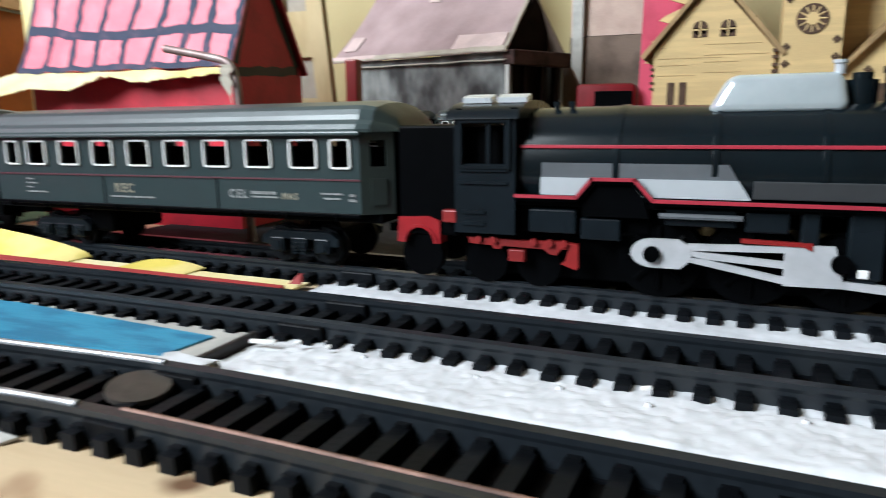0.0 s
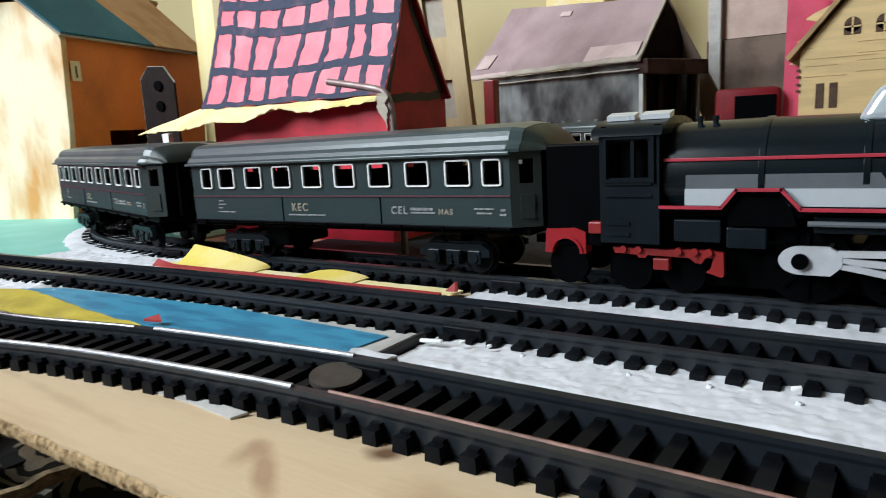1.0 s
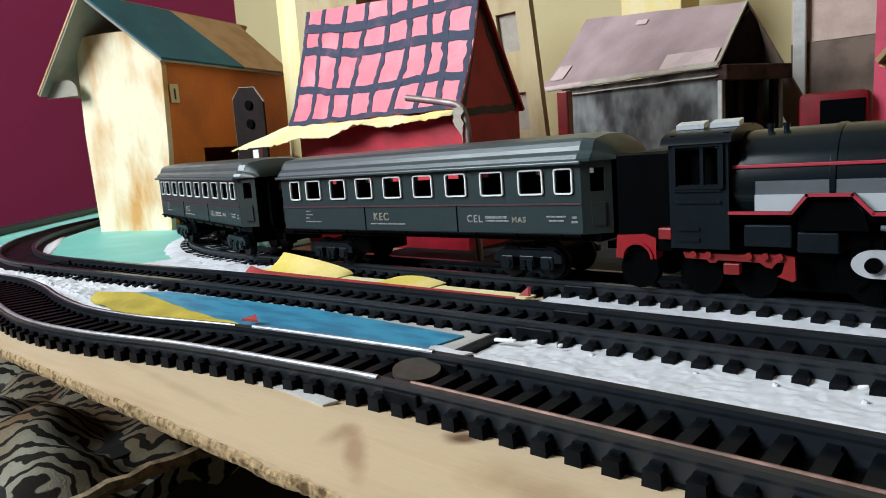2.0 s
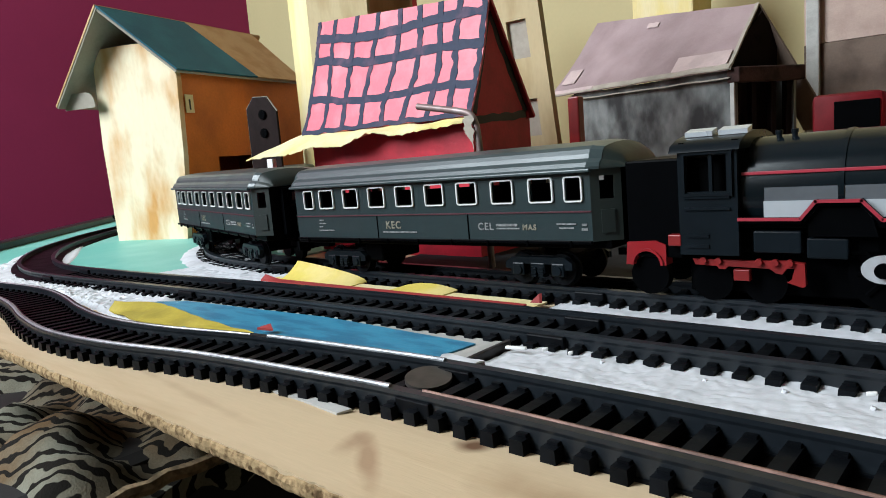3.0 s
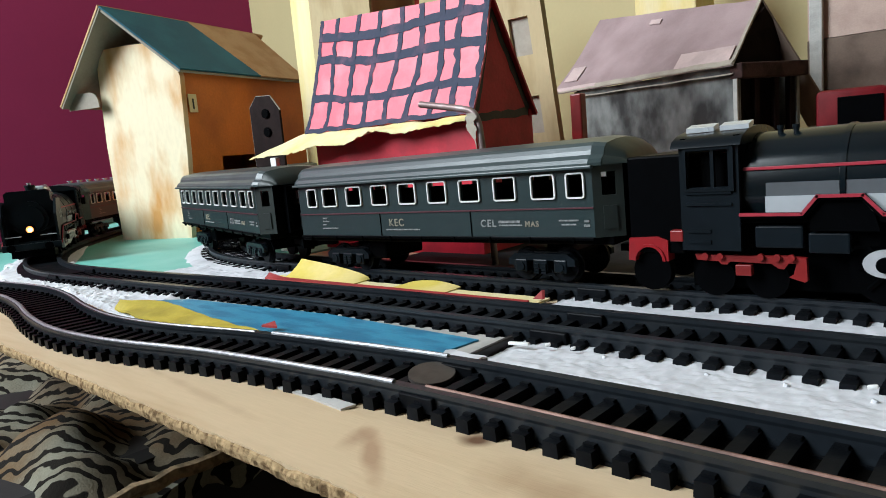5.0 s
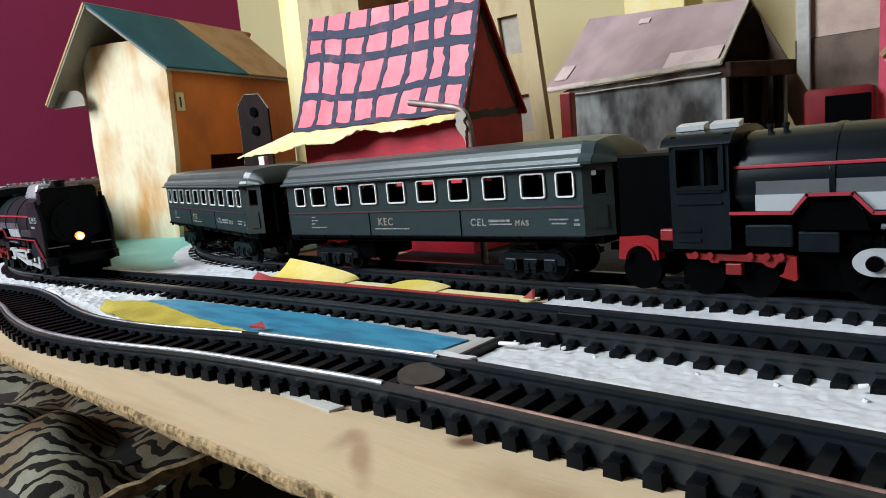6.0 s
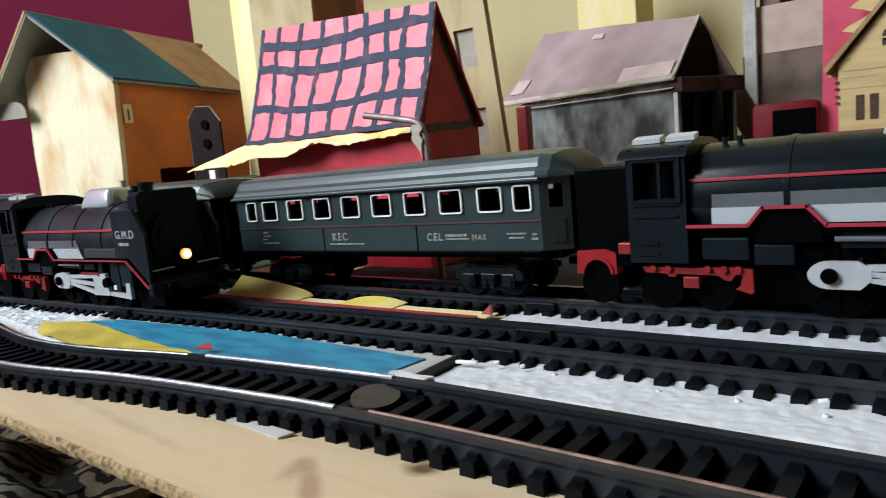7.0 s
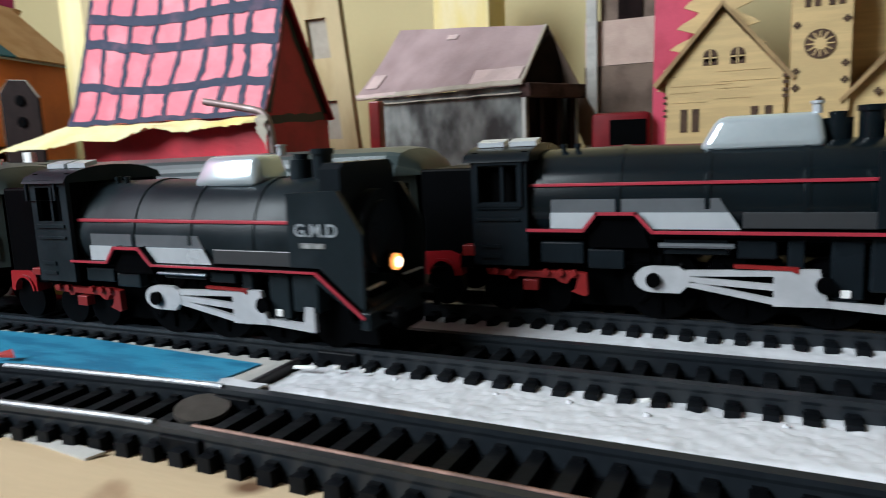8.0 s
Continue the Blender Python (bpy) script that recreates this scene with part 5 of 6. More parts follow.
    # front: stepped black face with the lamp
    part("smokebox_front", slab(B(), [(0.0605, -0.0128, 0.0205), (0.0605, -0.0128, 0.034), (0.0605, -0.0112, 0.0358), (0.0605, -0.0112, 0.0405), (0.0605, -0.0095, 0.0418), (0.0605, 0.0095, 0.0418), (0.0605, 0.0112, 0.0405), (0.0605, 0.0112, 0.0358), (0.0605, 0.0128, 0.034), (0.0605, 0.0128, 0.0205)], (0.0052, 0, 0)), M["cab"], top, "black stepped front")
    part("smokebox_door", disc(disc(B(), (0.0672, 0, 0.0262), 0.0095, (1, 0, 0), 0.003, 32), (0.069, 0, 0.0262), 0.0075, (1, 0, 0), 0.0014, 32), M["cab"], top, "", True)
    part("front_deck", slab(B(), [(0.060, -0.0136, 0.0195), (0.0722, -0.0136, 0.0085), (0.0722, -0.0136, 0.0070), (0.0585, -0.0136, 0.0180)], (0, 0.0272, 0)), M["cab"], top)
    part("buffer_beam", box(B(), 0.0712, 0.0735, -0.0145, 0.0145, 0.0060, 0.0098, 0.0003), M["cab"], top)
    for s in (-1, 1):
        part("buffer", disc(disc(B(), (0.0752, s * 0.0092, 0.0080), 0.0009, (1, 0, 0), 0.004, 12), (0.0774, s * 0.0092, 0.0080), 0.0022, (1, 0, 0), 0.0008, 16), M["black"], top, "", True)
        part("handrail", tube(B(), [(0.0712, s * 0.0045, 0.0148), (0.0716, s * 0.0125, 0.0148)], 0.0004, 6), M["rod"], top)
    part("lamp_housing", disc(B(), (0.0690, 0, 0.0168), 0.0026, (1, 0, 0), 0.0052, 20), M["black"], top, "", True)
    part("cowcatcher", slab(B(), [(0.066, -0.0105, 0.0018), (0.0728, -0.0105, 0.0018), (0.0728, -0.0105, 0.0062), (0.066, -0.0105, 0.0062)], (0, 0.021, 0)), M["black"], top)
    return top


STILL, MOVING = "standing train", "moving train"
engine = loco("black toy steam locomotive with red lines, standing on the track", STILL)
engine.matrix_basis = pose(-0.0256, BACK_Y, RAIL_TOP, 0, -0.5, 0)
part("headlamp", disc(B(), (0.0719, 0, 0.0168), 0.0021, (1, 0, 0), 0.0008, 20), M["rod"], engine, "unlit headlamp", True)
runner = loco("black toy steam locomotive with a glowing headlamp, running", MOVING, (0.0185, 0.0395))


def lower_body(engine):
    """The running engine is the lower and shorter model: same front, smaller boiler and board."""
    def fx(x):
        return 0.072 + (x - 0.072) * 0.905

    def fz(z):
        return float(np.interp(z, [0, 0.0128, 0.0205, 0.0305, 0.036, 0.044, 0.046], [0, 0.0120, 0.0168, 0.0262, 0.0325, 0.0400, 0.0420]))

    for o in engine.children_recursive:
        kind = o.name.split(".")[0]
        # the running engine turns to the window: its plastics are painted lighter
        if o.data.materials[0] in (M["boiler"], M["cab"]) and not kind.startswith("smokebox"):
            o.data.materials[0] = M["slate_lit"]
        if o.type == "FONT":
            o.location = (fx(o.location.x), o.location.y, fz(o.location.z) + 0.0002)
        elif kind in ("wheel", "spoke"):
            mid = o if kind == "wheel" else o.parent
            xs = [v.co.x for v in mid.data.vertices]
            o["shift"] = fx((max(xs) + min(xs)) / 2) - (max(xs) + min(xs)) / 2
        elif kind != "lamp_housing":
            for v in o.data.vertices:
                z = v.co.z if kind.startswith("cab") or kind in ("roof_vent", "bunker") else fz(v.co.z)
                v.co = (fx(v.co.x), v.co.y, z * (0.97 if z == v.co.z else 1))
    for o in engine.children_recursive:
        if "shift" in o:
            for v in o.data.vertices:
                v.co.x += o["shift"]


lower_body(runner)
part("headlamp", disc(B(), (0.0719, 0, 0.0168), 0.0018, (1, 0, 0), 0.0008, 20), M["lamp"], runner, "glowing warm headlamp", True)
part("bulb", disc(B(), (0.0724, 0.0002, 0.0167), 0.0011, (1, 0, 0), 0.0006, 18), M["bulb"], runner, "white-hot bulb", True)
carriage = coach("dark grey-green toy passenger coach with white-framed windows, standing", STILL)
carriage.matrix_basis = pose(-0.1399, BACK_Y, RAIL_TOP, 0, -0.7, 0)


def on_line(line, ss, s, rear, front):
    """The pose of a vehicle whose ends at rear and front (local x) run on the line; s is where its x = 0 stands."""
    a, b = along(line, ss, s - front), along(line, ss, s - rear)
    ang = math.atan2(a[1] - b[1], a[0] - b[0])
    return pose(b[0] - rear * math.cos(ang), b[1] - rear * math.sin(ang), RAIL_TOP, 0, 0, math.degrees(ang))


second_coach = copy_thing(carriage, on_line(back_line, back_s, 0.5 + 0.282, -0.042, 0.042))
third_coach = copy_thing(carriage, on_line(back_line, back_s, 0.5 + 0.422, -0.042, 0.042))
run_coach = copy_thing(carriage, pose(0, 0, 0))
run_coach_b = copy_thing(carriage, pose(0, 0, 0))
for o in (run_coach, run_coach_b):
    tagged(o, "dark grey-green toy passenger coach drawn by the running locomotive", "", MOVING)
    # pale knobs modelled in place of the glints along the roof
    knob = part("roof_ventilator", disc(disc(B(), (0, 0, 0.0400), 0.0013, (0, 0, 1), 0.0014, 12), (0, 0, 0.0409), 0.0019, (0, 0, 1), 0.0006, 14), M["domeplate"], o, "small bright knob standing in for a roof glint", True)
    knob.matrix_basis = pose(-0.054, 0, 0)
    for k in range(1, 9):
        again(knob, -0.054 + 0.0135 * k)["label"] = "small bright knob standing in for a roof glint"


# ---- the town ----
def wobble_line(f, n, width, seed, lift=0.00022):
    """A hand-brushed line over a surface: f(t) gives its middle, its sideways and its outward direction."""
    bm = B()
    rows = []
    for i in range(n + 1):
        p, side, out = f(i / n)
        w = width * (0.5 + 0.2 * noise.noise((i * 0.3, seed, 0)) + 0.1 * noise.noise((i * 1.3, seed, 3)))
        o = side * (0.0009 * noise.noise((i * 0.35, seed, 7)))
        rows.append([bm.verts.new(p + o + side * a * w + out * b) for a, b in ((-1, 0.0001), (-1, lift), (1, lift), (1, 0.0001))])
    for a, b in zip(rows, rows[1:]):
        for k in range(4):
            bm.faces.new((a[k], a[(k + 1) % 4], b[(k + 1) % 4], b[k]))
    bm.faces.new(rows[0][::-1])
    bm.faces.new(rows[-1])
    return bm


def orange_house():
    """Local x runs across its front, y to its back."""
    top = root("orange_house", "orange card house with whitewashed front, blue and tan roof", "model house", pose(-0.4867, 0.1917, 0, 0, 0, 17.7))
    front = [(0.0025, 0, 0.0018), (0.0662, 0, 0.0018), (0.0722, 0, 0.057), (0.0748, 0, 0.1095), (0.0728, 0, 0.1155), (0.0525, 0, 0.1335), (0.0300, 0, 0.1345), (0.0108, 0, 0.1345), (0.0060, 0, 0.1290), (0.0025, 0, 0.1225), (0.0005, 0, 0.07)]
    part("front_wall", slab(B(), front, (0, 0.0042, 0)), M["gable"], top, "thick whitewashed board with orange streaks")
    us, vs = [0.0044, 0.036, 0.078, 0.14], [0.0018, 0.03, 0.0565, 0.115]
    part("side_wall", plate(B(), us, vs, [(1, 1)], lambda u, v, k: (0.0682 + 0.0035 * v / 0.115 - k, u, v), 0.003), M["orange"], top)
    part("side_wall", box(B(), 0.0005, 0.0035, 0.0044, 0.14, 0.0018, 0.108), M["orange"], top)
    part("back_wall", slab(B(), [(0.004, 0.137, 0.0018), (0.065, 0.137, 0.0018), (0.067, 0.137, 0.115), (0.034, 0.137, 0.146), (0.004, 0.137, 0.112)], (0, 0.003, 0)), M["orange"], top)
    r, e, el = (0.030, 0.1572), (0.0792, 0.1128), (-0.0235, 0.0985)
    y0, y1, ya, yb = -0.016, 0.140, 0.062, 0.078
    t = (0.0007, 0, 0.0008)
    part("roof_panel", slab(B(), [(r[0], y0, r[1]), (e[0], y0 + 0.012, e[1]), (e[0], yb, e[1]), (r[0], ya, r[1])], t), M["tealroof"], top, "blue-green painted roof half")
    part("roof_panel", slab(B(), [(r[0], ya, r[1]), (e[0], yb, e[1]), (e[0], y1, e[1]), (r[0], y1, r[1])], t), M["tanroof"], top, "tan painted roof half")
    part("roof_lining", slab(B(), [(r[0], y0 + 0.0004, r[1] - 0.0004), (e[0] - 0.0004, y0 + 0.0126, e[1] - 0.0004), (e[0] - 0.0004, y1 - 0.001, e[1] - 0.0004), (r[0], y1 - 0.001, r[1] - 0.0004)], (-0.0010, 0, -0.0012)), M["cardinside"], top)
    part("roof_panel", slab(B(), [(r[0], y0, r[1]), (el[0], y0 + 0.004, el[1]), (el[0], y1, el[1]), (r[0], y1, r[1])], (0.0010, 0, -0.0009)), M["cardinside"], top, "bare card underside of the far roof half")
    part("roof_edge", slab(B(), [(r[0], y0 - 0.0004, r[1]), (el[0], y0 + 0.0036, el[1]), (el[0] - 0.0006, y0 + 0.0036, el[1] + 0.0012), (r[0] - 0.0004, y0 - 0.0004, r[1] + 0.0016)], (0, 0.169, 0)), M["tanroof"], top)
    n = 10
    arc_pts = [(-0.0080 + 0.0145 * math.copysign(abs(math.cos(math.pi * k / n)) ** 0.6, math.cos(math.pi * k / n)), -0.0065, 0.0962 + 0.0110 * math.sin(math.pi * k / n) ** 0.7) for k in range(n + 1)]
    part("eave_bracket", slab(B(), arc_pts, (0, 0.0008, 0)), M["cardinside"], top, "small rounded card bracket")
    tag = part("number_tag", box(B(), 0.0716, 0.0722, 0.008, 0.0155, 0.0865, 0.0985), M["towery"], top, "small pale paper tag")
    part("tag_mark", box(B(), 0.0722, 0.0725, 0.0112, 0.0124, 0.0885, 0.0955), M["blackpaint"], tag)


def steel_strap():
    bm = B()
    body = [(-0.0118, 0, 0.002), (0.0118, 0, 0.002), (0.0118, 0, 0.0795), (0.0052, 0, 0.0885), (-0.0058, 0, 0.0892), (-0.0118, 0, 0.0825)]
    slab(bm, body, (0, 0.0016, 0))
    ob = part("steel_strap", bm, M["steel"])
    ob.matrix_basis = pose(-0.3497, 0.23, 0, 0, 0, 12)
    tagged(ob, "upright dark steel strap with two round holes", "metal strap")
    rim = [(x * 1.04, 0.0004, z + 0.0004) for x, _, z in body[2:]] + [(-0.0123, 0.0004, 0.002), (-0.0117, 0.0004, 0.002)] + [(x * 0.985, 0.0004, z - 0.0003) for x, _, z in body[:1:-1]]
    part("worn_edge", slab(B(), rim, (0, 0.0008, 0)), M["cardinside"], ob, "thin pale edge")
    for z in (0.0783, 0.0672):
        h = part("hole", disc(disc(B(), (0.001, -0.0002, z), 0.0029, (0, 1, 0), 0.0012, 20), (0.0015, -0.0006, z - 0.0004), 0.0021, (0, 1, 0), 0.0012, 20), M["black"], ob, "round hole", True)


def pink_house():
    top = root("pink_roofed_house", "red card house with a pink roof brushed with navy lines", "model house")
    x0, x1, yf, yb, ya, ze, za = -0.2705, -0.165, 0.2, 0.243, 0.2170, 0.0622, 0.1165
    part("front_wall", box(B(), x0 + 0.003, x1, yf + 0.001, yf + 0.003, 0.0, ze), M["redpaint"], top)
    part("back_wall", box(B(), x0 + 0.003, x1, yb - 0.002, yb, 0.0, ze), M["redpaint"], top)
    for x in (x0 + 0.003, x1 - 0.002):
        part("gable_wall", slab(B(), [(x, yf + 0.003, 0), (x, yb - 0.002, 0), (x, yb - 0.002, ze - 0.004), (x, ya + 0.001, za - 0.0115), (x, ya - 0.001, za - 0.0115), (x, yf + 0.003, ze - 0.004)], (0.002, 0, 0)), M["redpaint"], top)
    out = Vector((0, -(za - ze), ya - yf)).normalized()

    def bend(u, v):
        """The roof's sheet, sagging a little."""
        return Vector((x0 - 0.001 + u * (x1 - x0 + 0.003), yf - 0.002 + v * (ya - yf + 0.001), ze - 0.001 + v * (za - ze + 0.002 - 0.0075 * u))) + out * (-0.0016 * math.sin(math.pi * v) + 0.0007 * noise.noise((u * 3, v * 3, 2)))

    bm = B()
    g = [[bm.verts.new(bend(i / 24, j / 16)) for j in range(17)] for i in range(25)]
    h = [[bm.verts.new(bend(i / 24, j / 16) - out * 0.0009) for j in range(17)] for i in range(25)]
    for i in range(24):
        for j in range(16):
            bm.faces.new((g[i][j], g[i + 1][j], g[i + 1][j + 1], g[i][j + 1]))
            bm.faces.new((h[i][j], h[i][j + 1], h[i + 1][j + 1], h[i + 1][j]))
        for j in (0, 16):
            bm.faces.new((g[i][j], h[i][j], h[i + 1][j], g[i + 1][j]))
    for j in range(16):
        for i in (0, 24):
            bm.faces.new((g[i][j], h[i][j], h[i][j + 1], g[i][j + 1]))
    roof = part("roof", bm, M["pink"], top, "pink painted roof sheet", True)
    part("roof", slab(B(), [(x0, yb + 0.002, ze - 0.002), (x1 + 0.002, yb + 0.002, ze - 0.002), (x1 + 0.002, ya, za - 0.0065), (x0, ya, za + 0.001)], (0, -0.001, -0.0008)), M["redpaint"], top)
    along_x, along_v = Vector((1, 0, 0)), (bend(0.5, 0.55) - bend(0.5, 0.45)).normalized()
    for i, u in enumerate((0.012, 0.13, 0.265, 0.395, 0.53, 0.655, 0.775, 0.87, 0.986)):
        part("brushed_line", wobble_line(lambda t: (bend(u + (0.012 * math.sin(5 * t + i) if 0 < i < 8 else 0), t), along_x, out), 40, (0.0024, 0.0026, 0.0031, 0.0029, 0.0029, 0.0031, 0.0031, 0.0032, 0.0026)[i], i), M["navy"], roof)
    for i, v in enumerate(((0.015, 0.015), (0.30, 0.24), (0.64, 0.58), (0.83, 0.85))):
        part("brushed_line", wobble_line(lambda t: (bend(t, v[0] + (v[1] - v[0]) * t + 0.028 * math.sin(6.5 * t + 2.2) * (0 if i == 0 else 1)), along_v, out), 44, (0.0022, 0.0036, 0.0042, 0.0046)[i], 20 + i), M["navy"], roof)
    # black brush lines on the gable
    gx = Vector((1, 0, 0))
    for i, (a, b) in enumerate((((x1, yf + 0.003, ze), (x1, ya, za - 0.013)), ((x1, ya, za - 0.013), (x1, yb - 0.003, ze)), ((x1, yf + 0.004, ze - 0.003), (x1, yb - 0.003, ze - 0.001)))):
        a, b = Vector(a), Vector(b)
        side = gx.cross(b - a).normalized()
        part("brushed_line", wobble_line(lambda t: (a.lerp(b, t), side, gx), 14, 0.0032, 40 + i), M["blackpaint"], top)
    # the paper awning
    def f(u, v):
        back = Vector((-0.2735 + u * 0.1085, 0.1990, 0.0615 - 0.0012 * u))
        front = Vector((-0.302 + u * 0.136, 0.184 + 0.012 * u, 0.0512 + 0.0075 * u))
        p = back.lerp(front, v)
        p.z += 0.0014 * noise.noise((u * 7, v * 2, 5)) + 0.0022 * v * max(0, 1 - abs(u - 0.62) * 9)
        p.y += 0.0012 * v * noise.noise((u * 16, 0, 8)) + 0.0009 * v * noise.noise((u * 70, 0, 3))
        p.z += 0.0009 * v * noise.noise((u * 45, 2, 6))
        return p
    part("awning", sheet(B(), 60, 8, f, 0.0005), M["palepaper"], top, "crumpled yellow paper awning", True)
    part("awning_post", box(B(), -0.2862, -0.2815, 0.1855, 0.188, 0.0, 0.0508, 0.0003), M["white"], top, "white paper post")


def bent_rod():
    pts = [(-0.1775, 0.183, 0.0660), (-0.163, 0.183, 0.0634), (-0.1545, 0.183, 0.0617), (-0.1512, 0.183, 0.0604), (-0.1494, 0.183, 0.0575), (-0.1484, 0.183, 0.052), (-0.1470, 0.183, 0.030), (-0.1460, 0.183, 0.0)]
    line = smooth_line(pts, 0.002)
    top = tagged(part("bent_rod", tube(B(), line, 0.0013, 10), M["rodmetal"], None, "", True), "bent steel rod standing as a street lamp", "lamp post")

    def f(u, v):
        return (-0.1532 + 0.0042 * u + 0.002 * noise.noise((v * 6, u, 0)), 0.1812 - 0.0004 * u, 0.0600 - v * 0.014 * (0.4 + 0.6 * u))
    part("paper_wrap", sheet(B(), 4, 10, f, 0.0004), M["cardinside"], top, "torn pale paper wrapped on the rod")


def towers():
    t = root("yellow_tower", "tall pale yellow card tower", "model tower", pose(-0.4015, 0.3, 0, 0, 0, -12))
    part("front_wall", slab(B(), [(0, 0, 0), (0.026, 0, 0), (0.028, 0, 0.24), (-0.002, 0, 0.24)], (0, 0.002, 0)), M["towery"], t)
    part("side_wall", slab(B(), [(0.026, 0, 0), (0.078, 0.016, 0), (0.080, 0.016, 0.24), (0.028, 0, 0.24)], (0, 0.002, 0)), M["beige"], t)
    part("back_wall", slab(B(), [(0.0, 0.05, 0), (0.078, 0.05, 0), (0.080, 0.05, 0.24), (-0.002, 0.05, 0.24)], (0, 0.002, 0)), M["beige"], t)
    part("peg", disc(B(), (0.048, 0.004, 0.131), 0.006, (0.3, -1, 0), 0.002, 18), M["rodmetal"], t)
    w = root("card_tower", "tall beige card tower with recessed windows", "model tower", pose(-0.2225, 0.3, 0, 0, 0, 0))
    us, vs = [0, 0.0125, 0.0255, 0.0345], [0, 0.052, 0.072, 0.094, 0.1145, 0.21]
    part("front_wall", plate(B(), us, vs, [(1, 1), (1, 3)], lambda u, v, k: (u - 0.10 * (v - 0.07), k, v), 0.002), M["beige"], w)
    part("window_back", slab(B(), [(0.011, 0.0022, 0.045), (0.030, 0.0022, 0.045), (0.0225, 0.0022, 0.12), (0.0035, 0.0022, 0.12)], (0, 0.001, 0)), M["cardinside"], w)
    part("side_wall", slab(B(), [(0.0405, 0.0022, 0), (0.0405, 0.006, 0), (0.0195, 0.006, 0.21), (0.0195, 0.0022, 0.21)], (-0.0015, 0, 0)), M["beige"], w)
    part("red_post", box(B(), 0.0415, 0.048, 0.004, 0.010, 0, 0.0705, 0.0008), M["redplastic"], w, "red post beside the tower")


def grey_house():
    """Local x runs along its front, y to its back."""
    top = root("mauve_roofed_house", "card house with grey brushed walls and a worn mauve roof", "model house", pose(-0.4078, 0.6609, 0, 0, 0, -25.1))
    L = 0.257
    part("front_wall", slab(B(), [(0.032, 0.002, 0), (L - 0.002, 0.002, 0), (L - 0.002, 0.002, 0.0935), (0.032, 0.002, 0.0960)], (0, 0.003, 0)), M["slatewall"], top)
    part("corner_strip", box(B(), L - 0.0055, L - 0.0015, 0.0005, 0.0018, 0, 0.090), M["greycard"], top, "pale card corner strip")
    part("back_wall", box(B(), 0.032, L - 0.002, 0.068, 0.071, 0, 0.09), M["slatewall"], top)
    part("inner_wall", box(B(), 0.032, 0.035, 0.0052, 0.0678, 0, 0.1), M["darkwood_shade"], top)
    # open side with dark beams
    for y in (0.006, 0.024, 0.046, 0.064):
        part("beam", box(B(), L - 0.008, L - 0.003, y - 0.0025, y + 0.0025, 0, 0.09), M["darkwood_shade"], top)
    part("beam", box(B(), L - 0.008, L + 0.004, 0.000, 0.075, 0.0825, 0.0945, 0.001), M["beam"], top)
    part("under_eave", sheet(B(), 30, 1, lambda u, v: (0.036 + u * (L - 0.040), 0.0002 - 0.003 * v, 0.0915 - 0.004 * u - 0.001 * v + 0.0006 * noise.noise((u * 7, 4, 0))), 0.0004), M["cardinside"], top, "pale torn card strip under the eave")
    # two added near-black panels paint the shade inside room and attic
    part("dark_room", box(B(), L - 0.05, L - 0.048, 0.0052, 0.0678, 0, 0.097), M["darkwood_shade"], top)
    part("gable_lining", slab(B(), [(L - 0.021, 0.006, 0.090), (L - 0.021, 0.055, 0.142), (L - 0.021, 0.072, 0.122), (L - 0.021, 0.072, 0.0)], (-0.002, 0, 0)), M["darkwood_shade"], top)
    ridge, eave = (0.058, 0.176), (-0.004, 0.0985)

    def roof(u, v):
        x = 0.010 * v + u * (L - 0.001 - 0.010 * v - 0.026 * v)
        return (x, eave[0] + v * (ridge[0] - eave[0]), eave[1] + v * (ridge[1] - eave[1]) * (1 - 0.34 * u) - 0.0043 * u * (1 - v) - 0.004 * math.sin(math.pi * v) * (1 - u) + 0.0012 * noise.noise((u * 5, v * 3, 1)))
    part("roof", sheet(B(), 30, 14, roof, 0.0016), M["mauve"], top, "faded mauve painted card roof", True)
    for u0, u1, v0, v1 in ((0.74, 0.985, 0.05, 0.26), (0.035, 0.13, 0.16, 0.36), (0.42, 0.49, 0.84, 0.89), (0.0, 0.30, 0.005, 0.05)):
        part("roof_patch", sheet(B(), 8, 4, lambda u, v: tuple(Vector(roof(u0 + (u1 - u0) * u, v0 + (v1 - v0) * v + 0.012 * noise.noise((u * 4, v * 3, u0 * 9)))) + Vector((0, -0.0012, 0.0012))), 0.0009), M["mauvepale"], top, "pale pasted card patch")
    part("roof_edge", sheet(B(), 30, 1, lambda u, v: (roof(u, 0)[0], roof(u, 0)[1] - 0.0012 + 0.003 * v, roof(u, 0)[2] + 0.0004 + 0.0034 * v + 0.0006 * noise.noise((u * 20, 0, 0))), 0.0012), M["cardinside"], top, "pale torn card edge")
    part("roof_edge", sheet(B(), 1, 20, lambda u, v: (roof(1, v)[0] - 0.003 + 0.0036 * u, roof(1, v)[1], roof(1, v)[2] + 0.0007), 0.0024), M["cardinside"], top, "pale torn card edge")
    part("back_roof", slab(B(), [(L - 0.046, 0.057, 0.148), (L - 0.026, 0.057, 0.148), (L + 0.010, 0.102, 0.04), (L - 0.020, 0.102, 0.04)], (0, 0.0015, 0.001)), M["brown"], top, "long brown rear roof board")
    part("rear_post", box(B(), L - 0.006, L + 0.016, 0.1, 0.108, 0, 0.062), M["brown"], top)


